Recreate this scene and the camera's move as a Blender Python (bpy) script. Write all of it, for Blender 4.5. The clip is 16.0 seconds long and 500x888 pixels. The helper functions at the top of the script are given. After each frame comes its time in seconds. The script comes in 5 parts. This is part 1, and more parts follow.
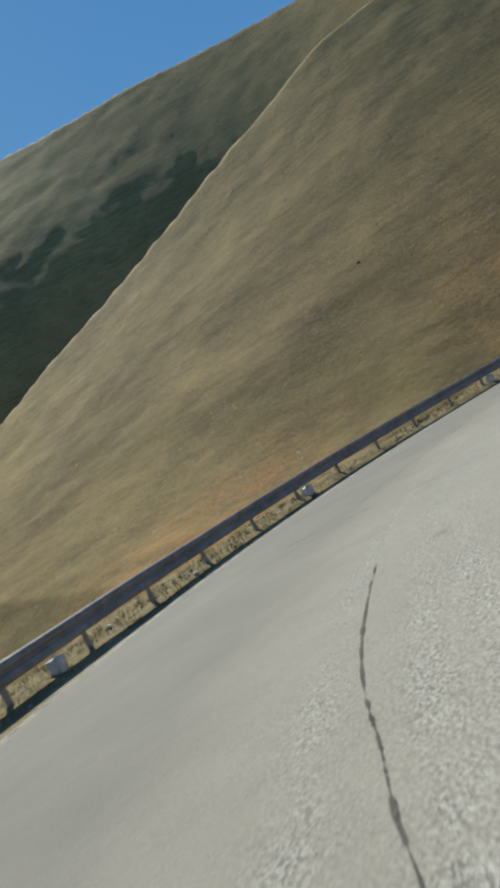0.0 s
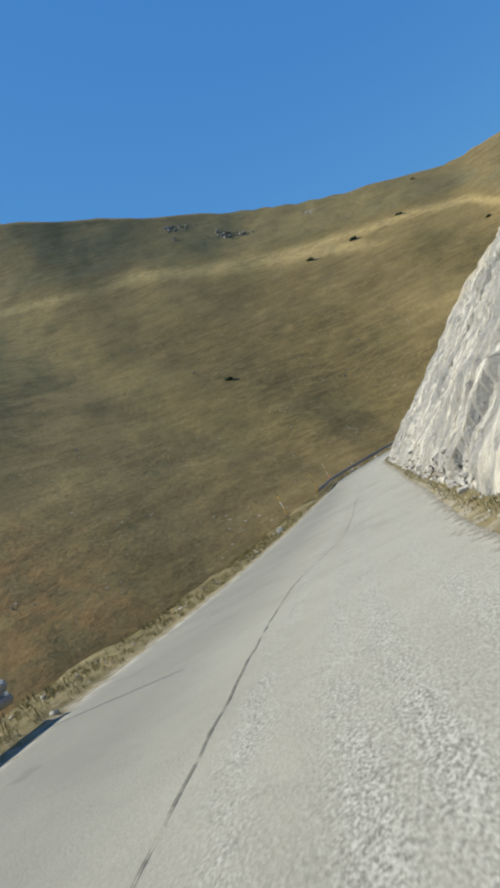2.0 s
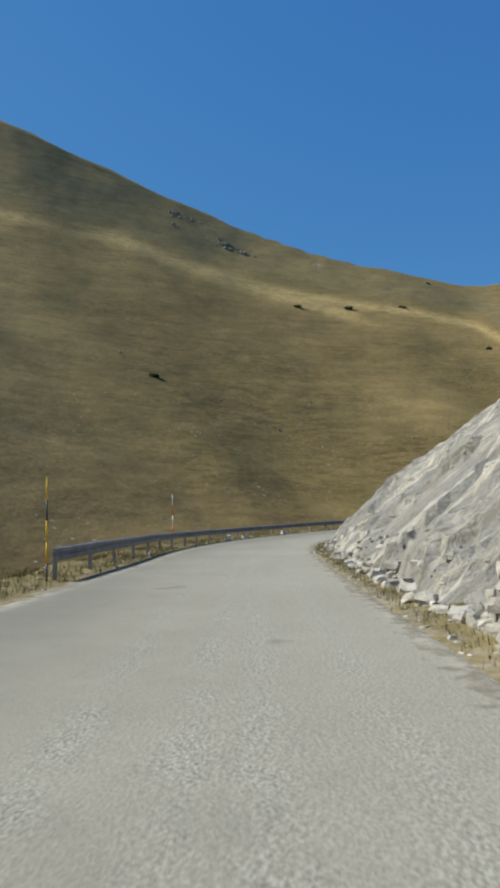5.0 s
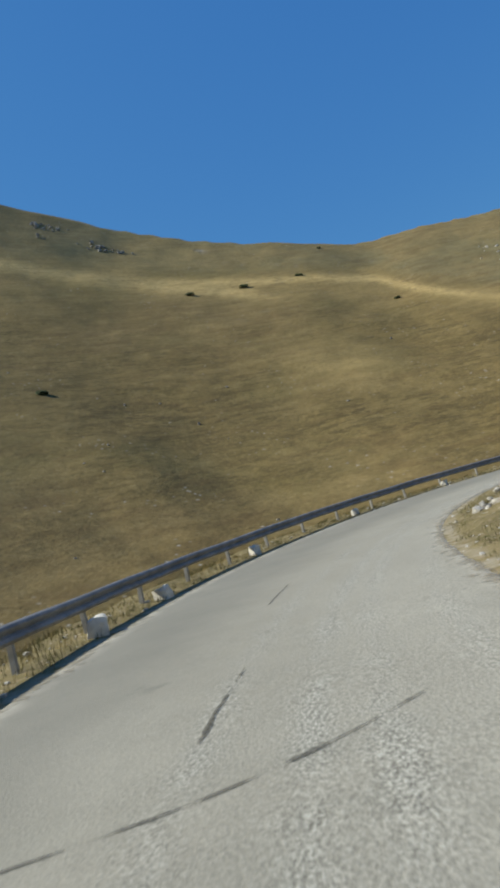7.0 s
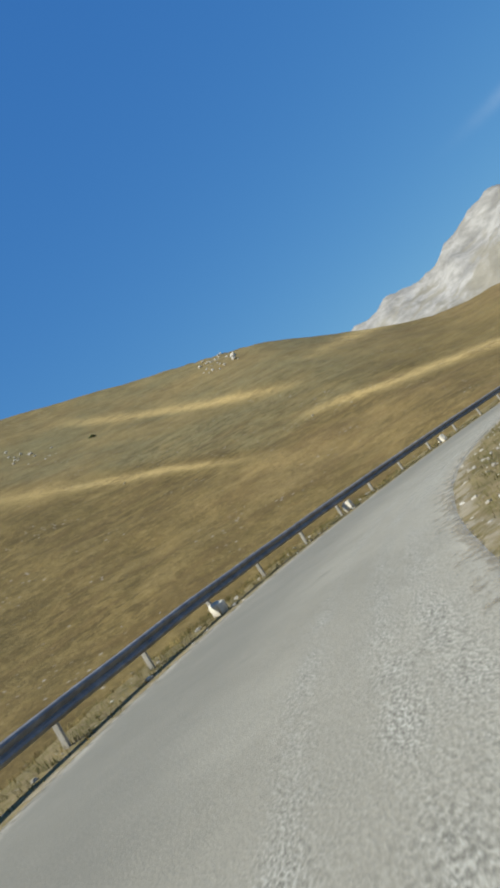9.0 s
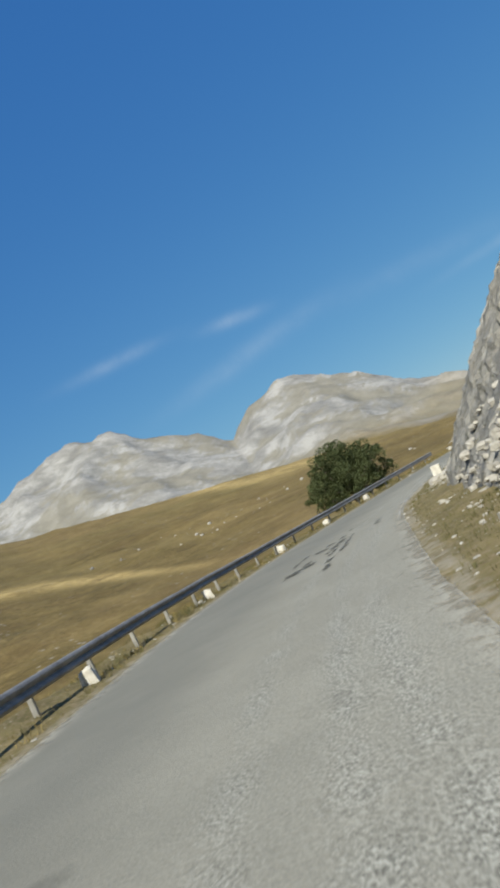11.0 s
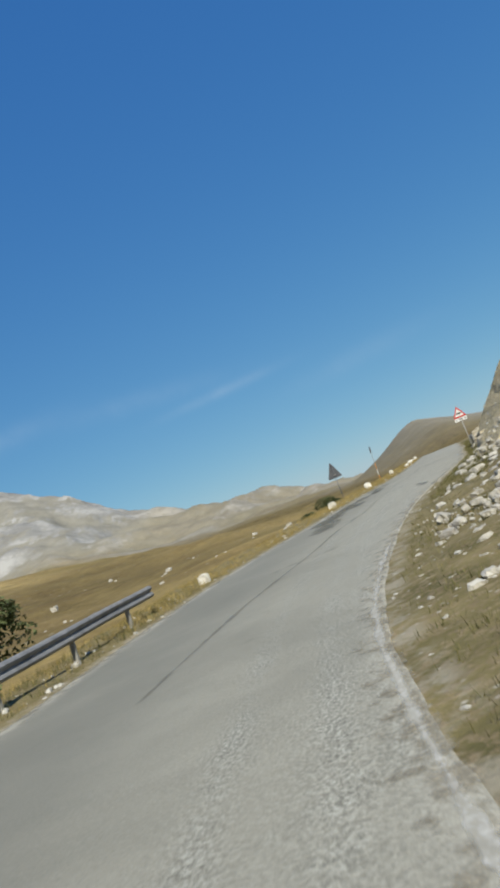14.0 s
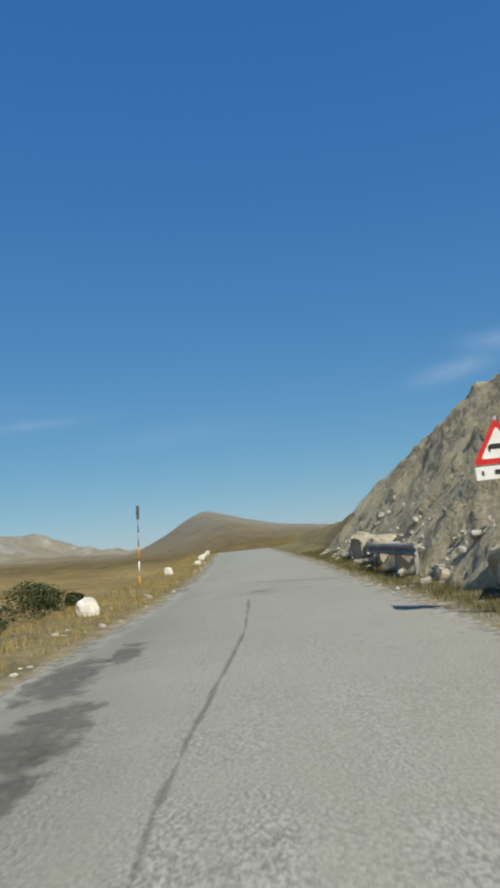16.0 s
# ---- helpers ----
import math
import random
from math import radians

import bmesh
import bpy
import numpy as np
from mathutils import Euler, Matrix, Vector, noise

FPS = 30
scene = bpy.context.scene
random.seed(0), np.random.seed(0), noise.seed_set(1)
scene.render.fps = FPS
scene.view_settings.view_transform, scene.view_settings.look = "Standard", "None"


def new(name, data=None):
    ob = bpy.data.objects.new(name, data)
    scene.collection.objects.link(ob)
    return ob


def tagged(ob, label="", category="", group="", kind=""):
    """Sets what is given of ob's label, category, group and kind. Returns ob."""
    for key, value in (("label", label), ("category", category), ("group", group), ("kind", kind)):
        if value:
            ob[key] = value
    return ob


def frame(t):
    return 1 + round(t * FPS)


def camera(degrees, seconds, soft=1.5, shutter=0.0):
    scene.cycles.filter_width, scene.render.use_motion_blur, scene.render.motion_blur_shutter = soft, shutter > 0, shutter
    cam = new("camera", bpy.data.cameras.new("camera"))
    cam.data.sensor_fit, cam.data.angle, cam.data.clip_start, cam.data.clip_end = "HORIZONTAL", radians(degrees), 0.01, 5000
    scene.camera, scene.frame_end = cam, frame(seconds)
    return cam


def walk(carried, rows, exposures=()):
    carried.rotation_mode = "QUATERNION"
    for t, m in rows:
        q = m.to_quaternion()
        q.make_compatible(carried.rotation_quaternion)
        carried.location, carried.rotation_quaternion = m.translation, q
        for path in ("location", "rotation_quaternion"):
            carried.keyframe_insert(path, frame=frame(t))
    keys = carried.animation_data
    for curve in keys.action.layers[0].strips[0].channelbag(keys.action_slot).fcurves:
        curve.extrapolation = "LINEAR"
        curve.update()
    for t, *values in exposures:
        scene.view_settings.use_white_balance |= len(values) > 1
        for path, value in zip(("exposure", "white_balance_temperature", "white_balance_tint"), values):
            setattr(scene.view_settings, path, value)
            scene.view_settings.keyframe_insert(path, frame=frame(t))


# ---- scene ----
ROWS = (
    (0, -0.00, 0.00, 1.35, 0.06, 29.78, -0.13),
    (0.5, 1.00, 7.55, 0.83, 15.37, 35.63, 1.31),
    (1, 3.92, 14.60, 0.45, 30.81, 36.53, 2.99),
    (1.5, 8.51, 20.70, 0.16, 43.68, 32.43, 3.58),
    (2, 14.26, 25.71, -0.12, 54.15, 26.31, 3.78),
    (2.5, 20.64, 29.91, -0.43, 60.41, 18.52, 1.91),
    (3, 27.48, 33.42, -0.77, 63.34, 11.71, 4.43),
    (3.5, 34.41, 37.01, -1.04, 64.08, 5.29, 4.88),
    (4, 41.35, 40.49, -1.26, 64.04, 3.19, 4.40),
    (4.5, 48.37, 43.76, -1.43, 64.18, 2.15, 4.31),
    (4.7, 51.12, 45.10, -1.48, 63.89, 1.88, 4.93),
    (5, 55.21, 47.14, -1.51, 63.01, 1.45, 5.65),
    (5.5, 61.92, 50.67, -1.51, 61.74, 1.38, 5.87),
    (6, 68.57, 54.25, -1.50, 61.87, 2.84, 5.78),
    (6.5, 75.25, 57.68, -1.52, 63.88, 6.49, 5.48),
    (6.8, 79.31, 59.58, -1.56, 66.11, 10.41, 4.76),
    (7, 82.07, 60.70, -1.61, 68.10, 14.39, 5.12),
    (7.5, 89.09, 62.95, -1.71, 75.24, 24.63, 5.17),
    (8, 96.27, 64.11, -1.77, 84.39, 29.69, 5.03),
    (8.2, 99.15, 64.30, -1.77, 88.02, 32.63, 6.02),
    (8.5, 103.44, 64.22, -1.73, 94.24, 34.14, 6.49),
    (9, 110.46, 63.00, -1.63, 105.46, 33.31, 6.54),
    (9.5, 117.07, 60.44, -1.55, 116.94, 30.89, 6.26),
    (10, 123.03, 56.65, -1.52, 128.09, 28.26, 5.76),
    (10.3, 126.21, 53.86, -1.54, 134.24, 27.32, 4.04),
    (10.5, 128.16, 51.84, -1.58, 137.82, 27.44, 4.84),
    (11, 132.40, 46.23, -1.66, 145.97, 25.50, 5.56),
    (11.5, 136.00, 40.09, -1.76, 153.53, 18.83, 4.99),
    (12, 139.04, 33.70, -1.92, 156.94, 9.82, 4.85),
    (12.5, 141.66, 27.08, -2.13, 159.36, 7.29, 5.28),
    (13, 143.90, 20.21, -2.35, 162.24, 11.10, 5.41),
    (13.5, 145.91, 13.22, -2.50, 166.04, 17.32, 5.19),
    (14, 147.31, 6.05, -2.59, 171.54, 21.53, 5.85),
    (14.5, 147.87, -1.29, -2.63, 177.74, 22.65, 6.27),
    (15, 147.90, -8.73, -2.62, 183.55, 17.61, 7.41),
    (15.5, 147.13, -16.23, -2.50, 187.64, 11.27, 7.27),
    (16, 145.95, -23.74, -2.25, 189.97, 5.94, 7.69),
)


def bike_pose(x, y, z, heading, lean, pitch):
    """A camera fixed on a vehicle that heads clockwise from +y, leans to its right and looks slightly up."""
    turn = (Matrix.Rotation(radians(-heading), 4, "Z") @ Matrix.Rotation(radians(lean), 4, "Y")
            @ Matrix.Rotation(radians(0.903), 4, "Z") @ Matrix.Rotation(radians(90 + pitch), 4, "X"))
    return Matrix.Translation((x, y, z)) @ turn


cam = camera(38.9, 16.0, soft=3.6, shutter=0.06)
walk(cam, [(r[0], bike_pose(*r[1:])) for r in ROWS],
     ((0, 0.12), (1.0, 0.43), (1.6, 0.49), (2.2, 0.42), (3.0, 0.30), (4.7, 0.20), (7.0, 0.24), (8.2, 0.34), (10.3, 0.15), (14.5, 0.13), (15.5, 0.07), (16.0, 0.07)))

# ---- light ----
SUN_AZ, SUN_EL = -17.0, 43.0
world = bpy.data.worlds.new("sky")
scene.world = world
world.use_nodes = True
wn = world.node_tree.nodes
wl = world.node_tree.links
wn.clear()
w_out = wn.new("ShaderNodeOutputWorld")
w_bg = wn.new("ShaderNodeBackground")
w_sky = wn.new("ShaderNodeTexSky")
w_sky.sky_type = "NISHITA"
w_sky.sun_disc = False
w_sky.sun_elevation = radians(SUN_EL)
w_sky.sun_rotation = radians(SUN_AZ)
w_sky.altitude = 1600
w_sky.air_density = 1.0
w_sky.dust_density = 0.3
w_sky.ozone_density = 1.6
w_bg.inputs["Strength"].default_value = 0.096
w_tint = wn.new("ShaderNodeMix")
w_tint.data_type = "RGBA"
w_tint.blend_type = "MULTIPLY"
w_tint.inputs[0].default_value = 1.0
w_tint.inputs[7].default_value = (0.56, 0.95, 1.25, 1)
wl.new(w_sky.outputs[0], w_tint.inputs[6])
w_sep = wn.new("ShaderNodeSeparateColor")
w_com = wn.new("ShaderNodeCombineColor")
wl.new(w_tint.outputs[2], w_sep.inputs[0])
# a deep mountain blue that pales only a little towards the horizon
for i, (power, gain) in enumerate(((0.91, 0.80), (0.60, 1.32), (0.29, 2.92))):
    w_pow = wn.new("ShaderNodeMath")
    w_pow.operation = "POWER"
    w_pow.inputs[1].default_value = power
    w_mul = wn.new("ShaderNodeMath")
    w_mul.operation = "MULTIPLY"
    w_mul.inputs[1].default_value = gain
    wl.new(w_sep.outputs[i], w_pow.inputs[0])
    wl.new(w_pow.outputs[0], w_mul.inputs[0])
    wl.new(w_mul.outputs[0], w_com.inputs[i])
# thin torn cirrus: azimuth and elevation of both ends, half width in degrees, density
CIRRUS = ((143.0, 10.6, 158.0, 13.2, 0.8, 0.13), (148.0, 15.2, 153.5, 14.7, 0.5, 0.22), (136.0, 15.6, 145.0, 16.0, 0.5, 0.18), (157.0, 12.5, 174.0, 11.6, 0.8, 0.06),
          (167.0, 10.2, 177.5, 10.8, 0.4, 0.12), (203.5, 11.0, 210.0, 11.9, 0.7, 0.24), (207.5, 13.4, 213.0, 13.0, 0.7, 0.20), (178.0, 8.6, 190.0, 9.4, 0.8, 0.06))


def sky_way(az, el):
    a_, e_ = radians(az), radians(el)
    return Vector((math.sin(a_) * math.cos(e_), math.cos(a_) * math.cos(e_), math.sin(e_)))


def w_math(op, a, b):
    nd = wn.new("ShaderNodeMath")
    nd.operation = op
    for sk, v in zip(nd.inputs, (a, b)):
        if hasattr(v, "is_output"):
            wl.new(v, sk)
        else:
            sk.default_value = v
    return nd.outputs[0]


w_dir = wn.new("ShaderNodeTexCoord").outputs["Generated"]
w_torn = wn.new("ShaderNodeTexNoise")
w_torn.inputs["Scale"].default_value = 26
w_torn.inputs["Detail"].default_value = 6
w_torn.inputs["Roughness"].default_value = 0.62
wl.new(w_dir, w_torn.inputs["Vector"])
veil = 0.0
for a0, e0, a1, e1, half, dens in CIRRUS:
    q0, q1 = sky_way(a0, e0), sky_way(a1, e1)
    mid, along = (q0 + q1).normalized(), (q1 - q0).normalized()
    over = mid.cross(along).normalized()
    along_v, over_v = along / ((q1 - q0).length * 0.42), over / radians(half)
    dots = []
    for vec in (along_v, over_v, mid):
        nd = wn.new("ShaderNodeVectorMath")
        nd.operation = "DOT_PRODUCT"
        nd.inputs[1].default_value = vec
        wl.new(w_dir, nd.inputs[0])
        dots.append(nd.outputs["Value"])
    reach = w_math("ADD", w_math("MULTIPLY", dots[0], dots[0]), w_math("MULTIPLY", dots[1], dots[1]))
    body = w_math("MULTIPLY", w_math("POWER", 2.718, w_math("MULTIPLY", reach, -1.0)), w_math("GREATER_THAN", dots[2], 0.9))
    veil = w_math("ADD", w_math("MULTIPLY", body, dens), veil)
veil = w_math("MULTIPLY", veil, w_math("MULTIPLY", w_torn.outputs["Fac"], 1.8))
w_veil = wn.new("ShaderNodeMix")
w_veil.data_type = "RGBA"
w_veil.clamp_factor = True
wl.new(veil, w_veil.inputs[0])
wl.new(w_com.outputs[0], w_veil.inputs[6])
w_veil.inputs[7].default_value = (5.6, 6.6, 7.6, 1)
wl.new(w_veil.outputs[2], w_bg.inputs["Color"])
wl.new(w_bg.outputs[0], w_out.inputs["Surface"])

sun = new("sun", bpy.data.lights.new("sun", "SUN"))
sun.data.energy = 5.0
sun.data.angle = radians(0.53)
sun.data.color = (1.0, 0.965, 0.85)
sd = Vector((math.sin(radians(SUN_AZ)) * math.cos(radians(SUN_EL)),
             math.cos(radians(SUN_AZ)) * math.cos(radians(SUN_EL)), math.sin(radians(SUN_EL))))
sun.matrix_world = Matrix.Translation((60, 40, 120)) @ sd.to_track_quat("Z", "Y").to_matrix().to_4x4()
scene.view_settings.exposure = 0.0


# ---- materials ----
class Mat:
    """A small builder round one node material."""

    def __init__(self, name):
        self.m = bpy.data.materials.new(name)
        self.m.use_nodes = True
        self.t = self.m.node_tree
        self.b = self.t.nodes["Principled BSDF"]
        self.pos = self.t.nodes.new("ShaderNodeNewGeometry").outputs["Position"]

    def n(self, kind, **vals):
        node = self.t.nodes.new(kind)
        for k, v in vals.items():
            if k in node.inputs:
                self.put(node.inputs[k], v)
        return node

    def put(self, socket, v):
        if hasattr(v, "is_output"):
            self.t.links.new(v, socket)
        else:
            socket.default_value = v

    def stretch(self, sx, sy, sz, rz=0.0, vec=None):
        mp = self.t.nodes.new("ShaderNodeMapping")
        self.put(mp.inputs["Vector"], vec or self.pos)
        mp.inputs["Scale"].default_value = (sx, sy, sz)
        mp.inputs["Rotation"].default_value = (0, 0, rz)
        return mp.outputs[0]

    def noise(self, scale, detail=4, rough=0.55, vec=None, warp=0.0):
        nd = self.n("ShaderNodeTexNoise", Scale=scale, Detail=detail, Roughness=rough, Distortion=warp)
        self.put(nd.inputs["Vector"], vec or self.pos)
        return nd.outputs["Fac"]

    def cells(self, scale, vec=None, out="Distance", feature="F1"):
        nd = self.n("ShaderNodeTexVoronoi", Scale=scale)
        nd.feature = feature
        self.put(nd.inputs["Vector"], vec or self.pos)
        return nd.outputs[out]

    def ramp(self, fac, stops):
        nd = self.t.nodes.new("ShaderNodeValToRGB")
        self.put(nd.inputs["Fac"], fac)
        el = nd.color_ramp.elements
        while len(el) < len(stops):
            el.new(0.5)
        for e, (p, c) in zip(el, stops):
            e.position = p
            e.color = (*c, 1) if len(c) == 3 else c
        return nd.outputs["Color"]

    def step(self, fac, lo, hi, a=0.0, b=1.0):
        nd = self.n("ShaderNodeMapRange")
        self.put(nd.inputs["Value"], fac)
        for k, v in (("From Min", lo), ("From Max", hi), ("To Min", a), ("To Max", b)):
            nd.inputs[k].default_value = v
        return nd.outputs["Result"]

    def mix(self, fac, a, b, mode="MIX"):
        nd = self.t.nodes.new("ShaderNodeMix")
        nd.data_type = "RGBA"
        nd.blend_type = mode
        self.put(nd.inputs[0], fac)
        self.put(nd.inputs[6], a if hasattr(a, "is_output") else (*a, 1))
        self.put(nd.inputs[7], b if hasattr(b, "is_output") else (*b, 1))
        return nd.outputs[2]

    def calc(self, op, a, b=0.0):
        nd = self.t.nodes.new("ShaderNodeMath")
        nd.operation = op
        self.put(nd.inputs[0], a)
        self.put(nd.inputs[1], b)
        return nd.outputs[0]

    def attr(self, name):
        nd = self.t.nodes.new("ShaderNodeAttribute")
        nd.attribute_name = name
        return nd.outputs["Fac"]

    def done(self, colour, rough=0.9, metal=0.0, bump=None, height=0.02, strength=0.6, spec=0.3):
        self.put(self.b.inputs["Base Color"], colour if hasattr(colour, "is_output") else (*colour, 1))
        self.put(self.b.inputs["Roughness"], rough)
        self.b.inputs["Metallic"].default_value = metal
        self.b.inputs["Specular IOR Level"].default_value = spec
        if bump is not None:
            bp = self.n("ShaderNodeBump", Strength=strength, Distance=height)
            self.put(bp.inputs["Height"], bump)
            self.t.links.new(bp.outputs[0], self.b.inputs["Normal"])
        return self.m


def asphalt_material():
    """Old chip-sealed asphalt: dull binder, crisp bare chippings where wheels have polished it."""
    m = Mat("worn_asphalt")
    grain = m.noise(38, 4, 0.7)
    stones = m.cells(40)
    broad = m.noise(0.30, 6, 0.62)
    mid = m.noise(1.8, 6, 0.7)
    worn = m.attr("wear")
    col = m.ramp(broad, ((0.3, (0.246, 0.233, 0.188)), (0.7, (0.312, 0.297, 0.242))))
    col = m.mix(m.step(mid, 0.45, 0.75, 0.0, 0.35), col, (0.185, 0.182, 0.150))
    col = m.mix(m.step(grain, 0.54, 0.70, 0.0, 0.28), col, (0.42, 0.412, 0.345))
    col = m.mix(m.step(grain, 0.46, 0.32, 0.0, 0.22), col, (0.12, 0.118, 0.097))
    chips = m.ramp(grain, ((0.41, (0.075, 0.073, 0.062)), (0.475, (0.23, 0.226, 0.19)), (0.53, (0.33, 0.322, 0.274)), (0.60, (0.52, 0.51, 0.445))))
    patchy = m.step(m.noise(0.9, 5, 0.65), 0.40, 0.58)
    col = m.mix(m.calc("MULTIPLY", m.step(worn, 0.0, 1.0, 0.04, 0.85), m.step(patchy, 0, 1, 0.3, 1.0)), col, chips)
    # lighter towards the right, painting in the view's brighter right side
    col = m.mix(m.calc("MULTIPLY", m.attr("inner"), 0.42), col, m.ramp(grain, ((0.40, (0.23, 0.222, 0.185)), (0.58, (0.43, 0.412, 0.345)))))
    # outer lane: slightly darker paving plus the view's vignette painted into the colour
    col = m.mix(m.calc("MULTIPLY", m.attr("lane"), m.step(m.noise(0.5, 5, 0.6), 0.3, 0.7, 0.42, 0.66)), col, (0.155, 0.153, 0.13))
    stain = m.step(m.noise(1.0, 5, 0.6, vec=m.stretch(0.22, 0.22, 0.22), warp=0.8), 0.54, 0.68, 0.0, 0.4)
    col = m.mix(stain, col, (0.19, 0.186, 0.153))
    spots = m.step(m.noise(0.7, 4, 0.5), 0.70, 0.76, 0.0, 0.45)
    col = m.mix(spots, col, (0.10, 0.098, 0.082))
    edge = m.attr("rim")
    col = m.mix(m.calc("MULTIPLY", edge, m.step(m.noise(1.7, 4), 0.35, 0.6, 0.1, 0.8)), col, (0.43, 0.405, 0.335))
    h = m.calc("ADD", m.calc("MULTIPLY", grain, 0.9), m.calc("MULTIPLY", stones, 0.4))
    return m.done(col, 0.88, bump=h, height=0.010, strength=0.55, spec=0.2)


def ragged_material(name, c1, c2, lo, hi, scale, most=1.0, wild=1.25):
    """A stain or patch that breaks up towards its rim."""
    m = Mat(name)
    col = m.mix(m.step(m.noise(scale * 0.6, 5, 0.7), 0.35, 0.65), c1, c2)
    col = m.mix(m.step(m.noise(17, 5, 0.8), 0.48, 0.68, 0.0, 0.55), col, tuple(min(1, v * 2.6) for v in c2))
    core = m.calc("ADD", m.attr("core"), m.step(m.noise(scale, 6, 0.72), 0.25, 0.75, -wild, wild))
    m.put(m.b.inputs["Alpha"], m.step(core, lo, hi, 0.0, most))
    return m.done(col, 0.9, spec=0.2)


def hill_material():
    """Dry mountain pasture: straw, olive and reddish brown, terraced by grazing, with bare stones."""
    m = Mat("dry_pasture")
    far = m.attr("far")
    b1 = m.noise(0.006, 6, 0.6)
    b2 = m.noise(0.02, 6, 0.62, warp=0.6)
    b3 = m.noise(0.12, 5, 0.65)
    fine = m.noise(1.3, 5, 0.7)
    ledge = m.noise(1.0, 4, 0.6, vec=m.stretch(0.17, 0.17, 0.95), warp=0.25)
    col = m.ramp(b2, ((0.30, (0.150, 0.120, 0.043)), (0.43, (0.195, 0.157, 0.060)), (0.54, (0.240, 0.183, 0.073)),
                      (0.68, (0.320, 0.240, 0.098))))
    red = m.step(b1, 0.42, 0.60, 0.0, 0.7)
    col = m.mix(red, col, m.ramp(b3, ((0.3, (0.165, 0.116, 0.050)), (0.7, (0.255, 0.178, 0.080)))))
    col = m.mix(m.calc("MULTIPLY", m.attr("rust"), m.step(b3, 0.38, 0.58, 0.1, 1.0)), col, (0.40, 0.215, 0.075))
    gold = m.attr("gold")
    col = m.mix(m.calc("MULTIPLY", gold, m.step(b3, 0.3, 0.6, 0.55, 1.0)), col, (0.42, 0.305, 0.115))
    col = m.mix(m.attr("olive"), col, m.ramp(b3, ((0.3, (0.112, 0.085, 0.031)), (0.7, (0.180, 0.133, 0.052)))))
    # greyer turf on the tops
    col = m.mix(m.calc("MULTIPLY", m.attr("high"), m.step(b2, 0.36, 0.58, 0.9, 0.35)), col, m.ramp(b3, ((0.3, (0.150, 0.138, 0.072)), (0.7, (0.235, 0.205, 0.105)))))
    col = m.mix(m.step(m.noise(0.05, 6, 0.7, warp=0.5), 0.48, 0.64, 0.0, 0.30), col, (0.125, 0.098, 0.039))
    # dark dashes paint the shadows under the grazed ledges
    terraced = m.step(m.noise(0.014, 4, 0.6), 0.46, 0.62, 0.0, 0.16)
    col = m.mix(m.calc("MULTIPLY", m.step(ledge, 0.515, 0.555), m.calc("MAXIMUM", terraced, m.calc("MULTIPLY", m.attr("olive"), m.step(b2, 0.35, 0.55, 0.9, 0.3)))), col, (0.062, 0.047, 0.019))
    col = m.mix(m.step(fine, 0.5, 0.75, 0.0, 0.25), col, (0.30, 0.225, 0.10))
    scrub = m.step(m.noise(0.22, 4, 0.7), 0.66, 0.72, 0.0, 0.5)
    col = m.mix(m.calc("MULTIPLY", scrub, far), col, (0.085, 0.078, 0.033))
    col = m.mix(m.step(m.noise(0.085, 5, 0.7, warp=0.8), 0.54, 0.66, 0.0, 0.28), col, (0.33, 0.240, 0.095))
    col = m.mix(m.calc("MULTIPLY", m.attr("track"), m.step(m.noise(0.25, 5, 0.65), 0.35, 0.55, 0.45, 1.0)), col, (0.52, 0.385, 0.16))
    mottle = m.noise(0.7, 7, 0.78)
    col = m.mix(m.step(mottle, 0.50, 0.62, 0.0, 0.42), col, (0.115, 0.090, 0.040))
    col = m.mix(m.step(mottle, 0.48, 0.38, 0.0, 0.25), col, (0.33, 0.26, 0.13))
    # cattle paths: long level streaks of browner and paler grass
    streak = m.noise(1.0, 6, 0.68, vec=m.stretch(0.05, 0.05, 0.42), warp=0.3)
    col = m.mix(m.calc("MULTIPLY", m.step(streak, 0.50, 0.60, 0.0, 0.36), m.step(b1, 0.36, 0.54, 0.35, 1.0)), col, (0.118, 0.079, 0.036))
    col = m.mix(m.step(streak, 0.47, 0.38, 0.0, 0.16), col, (0.335, 0.255, 0.115))
    # tussocks, in drifts
    tuft = m.calc("MULTIPLY", m.step(m.noise(1.1, 5, 0.75, warp=0.3), 0.53, 0.61, 0.0, 0.55), m.step(m.noise(0.045, 4, 0.6), 0.42, 0.58))
    col = m.mix(tuft, col, (0.085, 0.064, 0.030))
    col = m.mix(1.0, col, (0.975, 0.965, 0.95), "MULTIPLY")
    stone = m.attr("stone_haze")
    chips = m.step(m.cells(0.45), 0.08, 0.2, 1.0, 0.0)
    chips = m.calc("MULTIPLY", chips, m.step(m.noise(0.05, 4, 0.6), 0.54, 0.62))
    col = m.mix(m.calc("MULTIPLY", chips, m.step(far, 0, 1, 0.0, 0.75)), col, (0.40, 0.37, 0.31))
    # limestone: pale broken bands, dark clefts, grey turf where it lies flat enough
    crag = m.noise(1.0, 9, 0.72, vec=m.stretch(0.011, 0.011, 0.022), warp=0.25)
    cleft = m.noise(1.0, 7, 0.75, vec=m.stretch(0.030, 0.030, 0.012))
    grey = m.ramp(crag, ((0.34, (0.19, 0.182, 0.166)), (0.46, (0.262, 0.252, 0.23)), (0.60, (0.375, 0.36, 0.33))))
    grey = m.mix(m.step(cleft, 0.56, 0.66, 0.0, 0.7), grey, (0.20, 0.190, 0.170))
    nrm = m.t.nodes.new("ShaderNodeSeparateXYZ")
    m.put(nrm.inputs[0], m.t.nodes.new("ShaderNodeNewGeometry").outputs["True Normal"])
